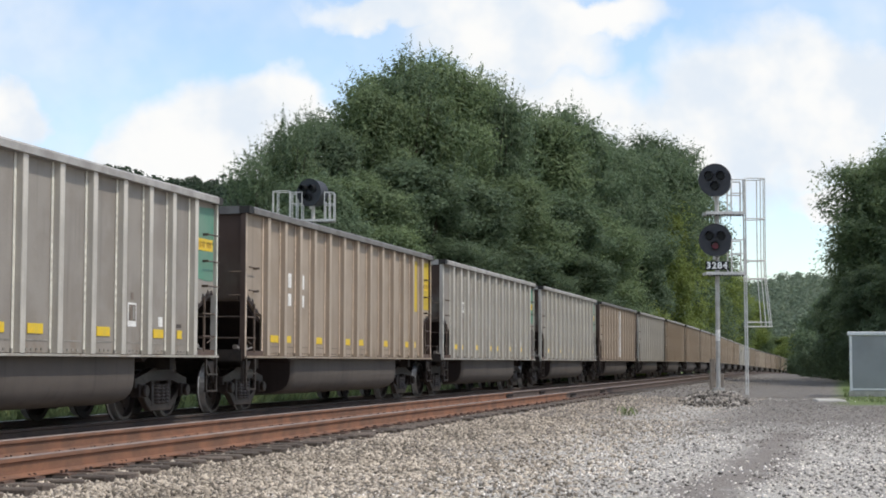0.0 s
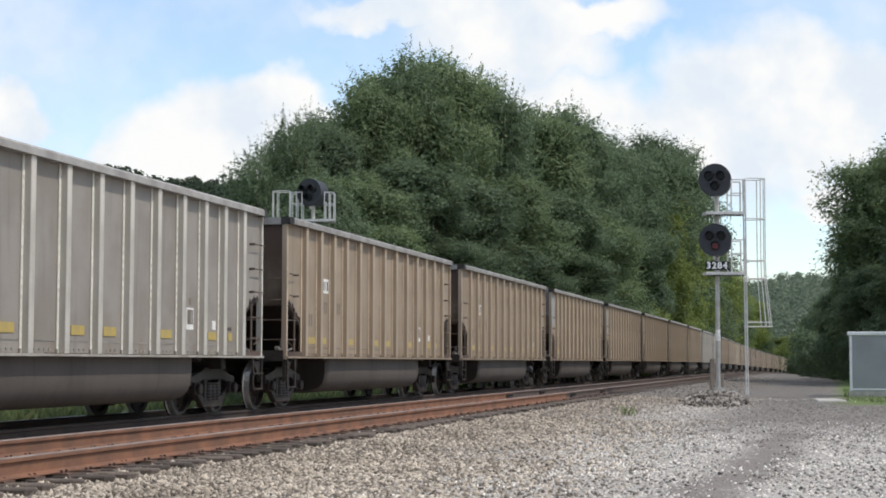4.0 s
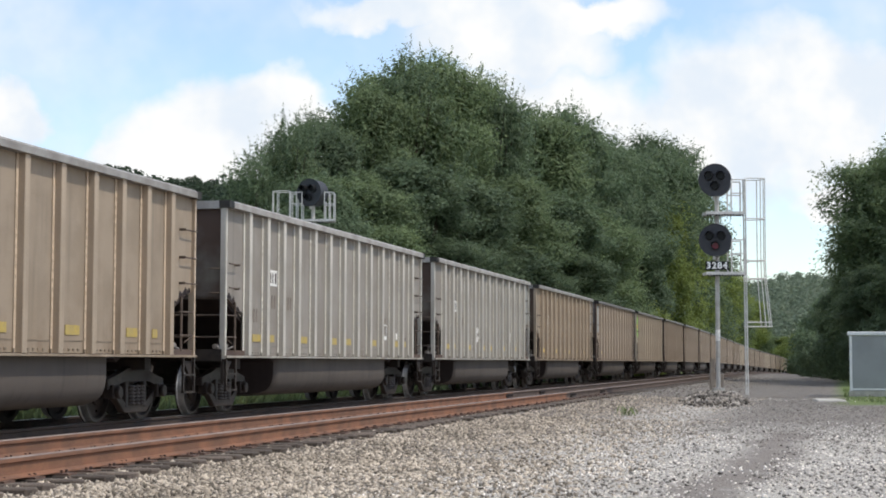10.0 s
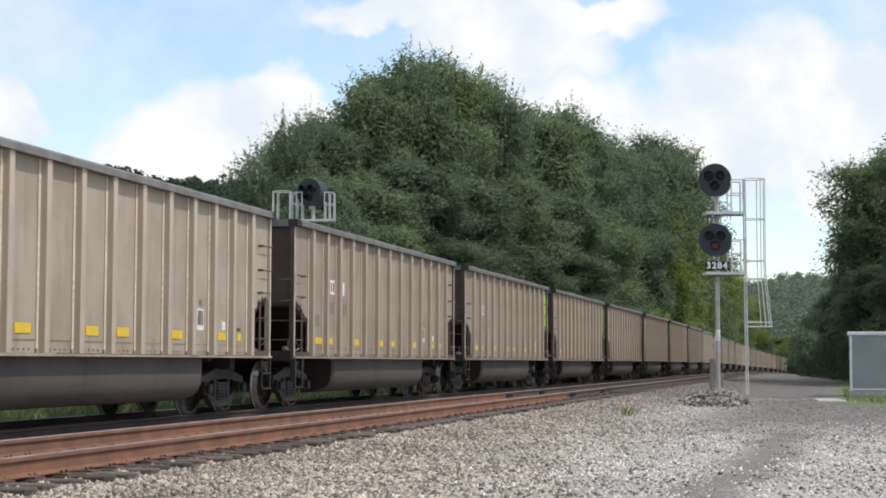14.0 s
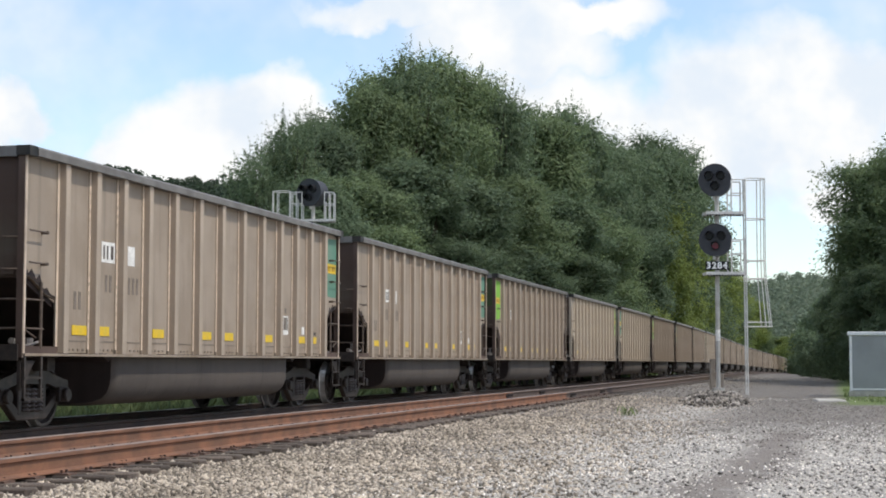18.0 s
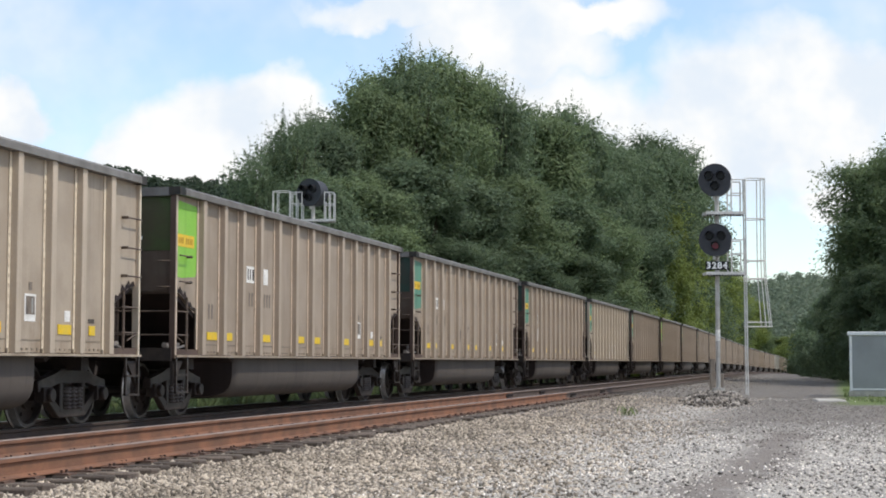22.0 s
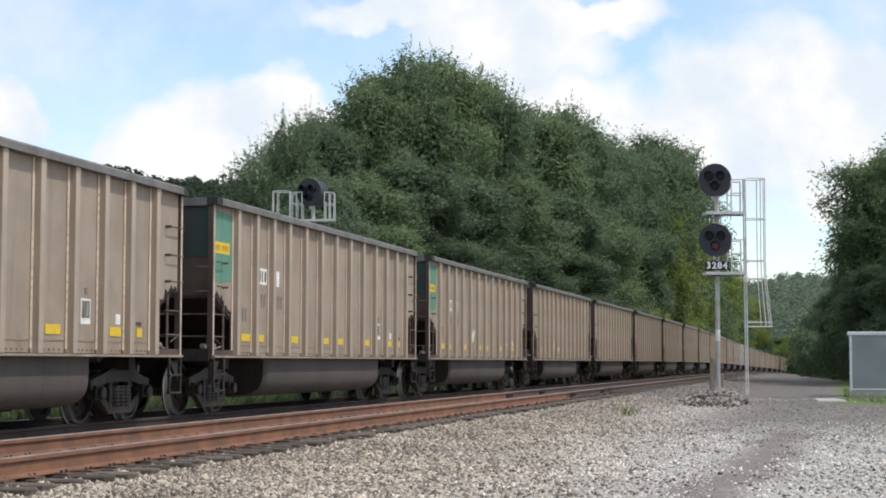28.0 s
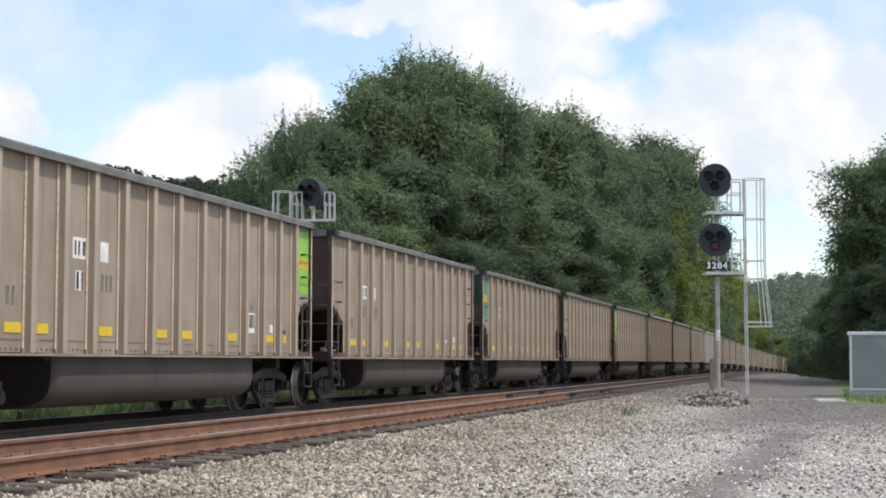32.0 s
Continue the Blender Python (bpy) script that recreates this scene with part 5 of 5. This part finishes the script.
# ---- far wooded hills ----
def hill(label, points, depth, leaf, size, crowns, n, count, seed):
    """A ridge covered with tree crowns; points: (bearing, top above the eye line) at a distance."""
    rng = np.random.default_rng(seed)
    bx = np.array([p[0] for p in points], float)
    bt = np.array([p[1] for p in points], float)
    d0, d1 = depth
    t = rng.random(count)
    b = rng.uniform(bx[0], bx[-1], count)
    d = d0 + (d1 - d0) * t
    top = np.interp(b, bx, bt) / 2968.0 * d1
    bump = 1.0 + 0.02 * np.sin(b * 0.21) + 0.02 * np.sin(b * 0.57 + t * 9)
    c = np.c_[(b - 784) / 2968.0 * d, d, EYE_Z + (top + 3) * t ** 0.7 * bump - 3]
    off = rng.normal(size=(count, n, 3))
    off /= np.linalg.norm(off, axis=2)[:, :, None]
    crown = (crowns * rng.uniform(0.6, 1.3, count))[:, None, None]
    pts = (c[:, None, :] + off * crown * np.array([1, 1, 1.15])).reshape(-1, 3)
    nrm = off.reshape(-1, 3) + rng.normal(size=pts.shape) * 0.4
    nrm /= np.linalg.norm(nrm, axis=1)[:, None]
    u = np.cross(nrm, rng.normal(size=pts.shape))
    u /= np.linalg.norm(u, axis=1)[:, None]
    v = np.cross(nrm, u)
    s = size * rng.uniform(0.6, 1.3, len(pts))[:, None]
    quad = np.stack([pts - u * s, pts - v * s * 0.7, pts + u * s, pts + v * s * 0.7], 1).reshape(-1, 3)
    ob = new("far_woods", raw_mesh("far_woods", quad, np.arange(len(quad)).reshape(-1, 4), M[leaf]))
    tagged(ob, label, "woods", kind="stuff")


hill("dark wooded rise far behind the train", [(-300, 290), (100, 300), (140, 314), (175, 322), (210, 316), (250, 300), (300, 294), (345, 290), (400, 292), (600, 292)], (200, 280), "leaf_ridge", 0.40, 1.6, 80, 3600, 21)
# the haze on this hillside is in its leaf colour
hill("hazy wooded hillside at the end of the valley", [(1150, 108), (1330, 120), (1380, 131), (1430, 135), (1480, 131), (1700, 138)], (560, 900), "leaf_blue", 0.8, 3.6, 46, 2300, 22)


# ---- stones ----
def stones(name, label, spots, sizes, material, seed):
    rng = np.random.default_rng(seed)
    n = len(spots)
    octa = np.array([(1, 0, 0), (-1, 0, 0), (0, 1, 0), (0, -1, 0), (0, 0, 1), (0, 0, -1)], float)
    tri = np.array([(0, 2, 4), (2, 1, 4), (1, 3, 4), (3, 0, 4), (2, 0, 5), (1, 2, 5), (3, 1, 5), (0, 3, 5)])
    q = rng.normal(size=(n, 4))
    q /= np.linalg.norm(q, axis=1)[:, None]
    w, x, y, z = q.T
    R = np.stack([1 - 2 * (y * y + z * z), 2 * (x * y - z * w), 2 * (x * z + y * w), 2 * (x * y + z * w), 1 - 2 * (x * x + z * z), 2 * (y * z - x * w),
                  2 * (x * z - y * w), 2 * (y * z + x * w), 1 - 2 * (x * x + y * y)], 1).reshape(n, 3, 3)
    shape = octa[None] * rng.uniform(0.6, 1.15, (n, 6, 1)) + rng.normal(size=(n, 6, 3)) * 0.16
    shape = shape * (np.asarray(sizes)[:, None] * rng.uniform(0.65, 1.2, (n, 3)))[:, None, :]
    verts = np.einsum("nij,nkj->nki", R, shape) + np.asarray(spots)[:, None, :]
    faces = (tri[None] + 6 * np.arange(n)[:, None, None]).reshape(-1, 3)
    ob = new(name, raw_mesh(name, verts.reshape(-1, 3), faces, material))
    tagged(ob, label, "stones", kind="stuff")


def scatter(rng, count, d0, d1, off0, off1):
    """Places on the ground between two distances, in front of the eye."""
    d = np.sqrt(rng.uniform(d0 * d0, d1 * d1, count))
    x = rng.uniform(-0.30, 0.30, count) * d
    s, off = side_of(x, d)
    keep = (off > off0) & (off < off1)
    x, d = x[keep], d[keep]
    return np.c_[x, d, ground_height(x, d)]


def off_rut(p):
    """Thins the stones in the worn wheel track and on the packed drive."""
    rng = np.random.default_rng(4)
    c = -1.40 + 0.254 * p[:, 1]
    p = p[np.abs(p[:, 0] - c) > 0.85 * rng.random(len(p)) - 0.02]
    packed = np.clip((p[:, 1] - 25) / 10, 0, 1) * np.clip((56 - p[:, 1]) / 7, 0, 1) * np.clip((p[:, 0] - 0.25 * p[:, 1] + 4.2) / 1.6, 0, 1)
    return p[rng.random(len(p)) > 1.05 * packed]


rng_s = np.random.default_rng(8)
for d0, d1, count in ((10.5, 20.0, 80000), (20.0, 34.0, 90000), (34.0, 56.0, 60000)):
    p = scatter(rng_s, count, d0, d1, TRACK_GAP + 0.98, TRACK_GAP + 8.0)
    p = p[side_of(p[:, 0], p[:, 1])[1] < TRACK_GAP + 2.4 + 3.5 * rng_s.random(len(p)) ** 1.5]
    stones("ballast", "beige crushed limestone ballast shoulder", p, 0.009 + 0.031 * rng_s.random(len(p)) ** 1.4, M["stone"], 31)
    p = off_rut(scatter(rng_s, int(count * 0.42), d0, d1, TRACK_GAP + 2.2, 30.0))
    p = p[side_of(p[:, 0], p[:, 1])[1] > TRACK_GAP + 2.4 + 3.2 * rng_s.random(len(p))]
    stones("gravel", "loose pale gravel on the lot", p, 0.006 + 0.021 * rng_s.random(len(p)) ** 1.8, M["gravel"], 32)
p = scatter(rng_s, 90000, 54.0, 130.0, TRACK_GAP + 0.98, TRACK_GAP + 5.0)
p = p[side_of(p[:, 0], p[:, 1])[1] < TRACK_GAP + 2.0 + 3.0 * rng_s.random(len(p)) ** 1.5]
stones("ballast", "greyed ballast shoulder along the far curve", p, 0.016 + 0.04 * rng_s.random(len(p)) ** 1.4, M["grit"], 36)
# dark stones added in place of the shaded gaps between gravel
p = scatter(rng_s, 6000, 11.0, 48.0, TRACK_GAP + 1.6, 30.0)
stones("gravel", "stray dark stones on the pale lot", p, 0.010 + 0.024 * rng_s.random(len(p)) ** 1.5, M["dark_stone"], 37)
p = scatter(rng_s, 60000, 12.0, 40.0, 1.0, TRACK_GAP + 1.2)
p[:, 2] -= 0.01
stones("ballast", "rust-stained ballast between the rails", p, rng_s.uniform(0.010, 0.034, len(p)), M["rusty_stone"], 33)
p = scatter(rng_s, 60000, 22.0, 58.0, TRACK_GAP + 3.0, 30.0)
p = p[(p[:, 0] - 0.25 * p[:, 1] > -3.6) & ((p[:, 0] - 0.235 * p[:, 1] < 0.3) | (p[:, 1] < 46))]
p = p[rng_s.random(len(p)) < np.clip((p[:, 1] - 22) / 8, 0, 1)]
stones("gravel", "grey grit on the packed drive", p, 0.008 + 0.020 * rng_s.random(len(p)) ** 2, M["grit"], 35)
a = rng_s.uniform(0, 2 * math.pi, 2600)
r = rng_s.uniform(0, 1, 2600) ** 0.62 * rng_s.uniform(0.7, 1.15, 2600)
my = 49.6 + np.sin(a) * r * 5.2
mx = 0.162 * my + np.cos(a) * r * 1.05
mz = ground_height(mx, my) + 0.24 * np.clip(1.0 - r, 0, 0.45) / 0.45
stones("stone_mound", "dark rough rock mound round the signal foot", np.c_[mx, my, mz], 0.02 + 0.07 * rng_s.random(2600) ** 1.6, M["dark_stone"], 34)


# ---- grass ----
def blades(name, label, x, y, tall, seed, slim=1.0):
    rng = np.random.default_rng(seed)
    n = len(x)
    z = ground_height(x, y)
    a = rng.uniform(0, 2 * math.pi, n)
    w = rng.uniform(0.006, 0.016, n) * slim
    h = tall * rng.uniform(0.4, 1.1, n)
    lean = rng.normal(size=(n, 2)) * 0.3 * h[:, None]
    base = np.c_[x, y, z - 0.02]
    side = np.c_[np.cos(a) * w, np.sin(a) * w, np.zeros(n)]
    mid = base + np.c_[lean * 0.3, h * 0.6]
    tip = base + np.c_[lean, h]
    quad = np.stack([base - side, base + side, mid + side * 0.8, tip], 1).reshape(-1, 3)
    ob = new(name, raw_mesh(name, quad, np.arange(n * 4).reshape(-1, 4), M["grass"]))
    tagged(ob, label, "grass", kind="stuff")


n = 36000
s_, o_ = rng_s.uniform(20, 66, n), -rng_s.uniform(3.6, 11, n)
gx = np.interp(s_, LINE_S, LINE_X) + o_ * np.cos(np.interp(s_, LINE_S, LINE_TH))
gy = np.interp(s_, LINE_S, LINE_Y) - o_ * np.sin(np.interp(s_, LINE_S, LINE_TH))
blades("meadow_grass", "tall green weeds behind the far track", gx, gy, 0.55, 41)
gx, gy = rng_s.uniform(12.5, 24, 9000), rng_s.uniform(48, 75, 9000)
keep = gx > 0.235 * gy + 0.2
blades("lawn", "short green grass round the shed", gx[keep], gy[keep], 0.12, 42)
for cx, cy, k in ((4.02, 36.8, 34),):
    blades("weeds", "small green weed tuft in the ballast", cx + rng_s.normal(size=k) * 0.12, cy + rng_s.normal(size=k) * 0.4, 0.24, 43 + k, 0.4)

motions()
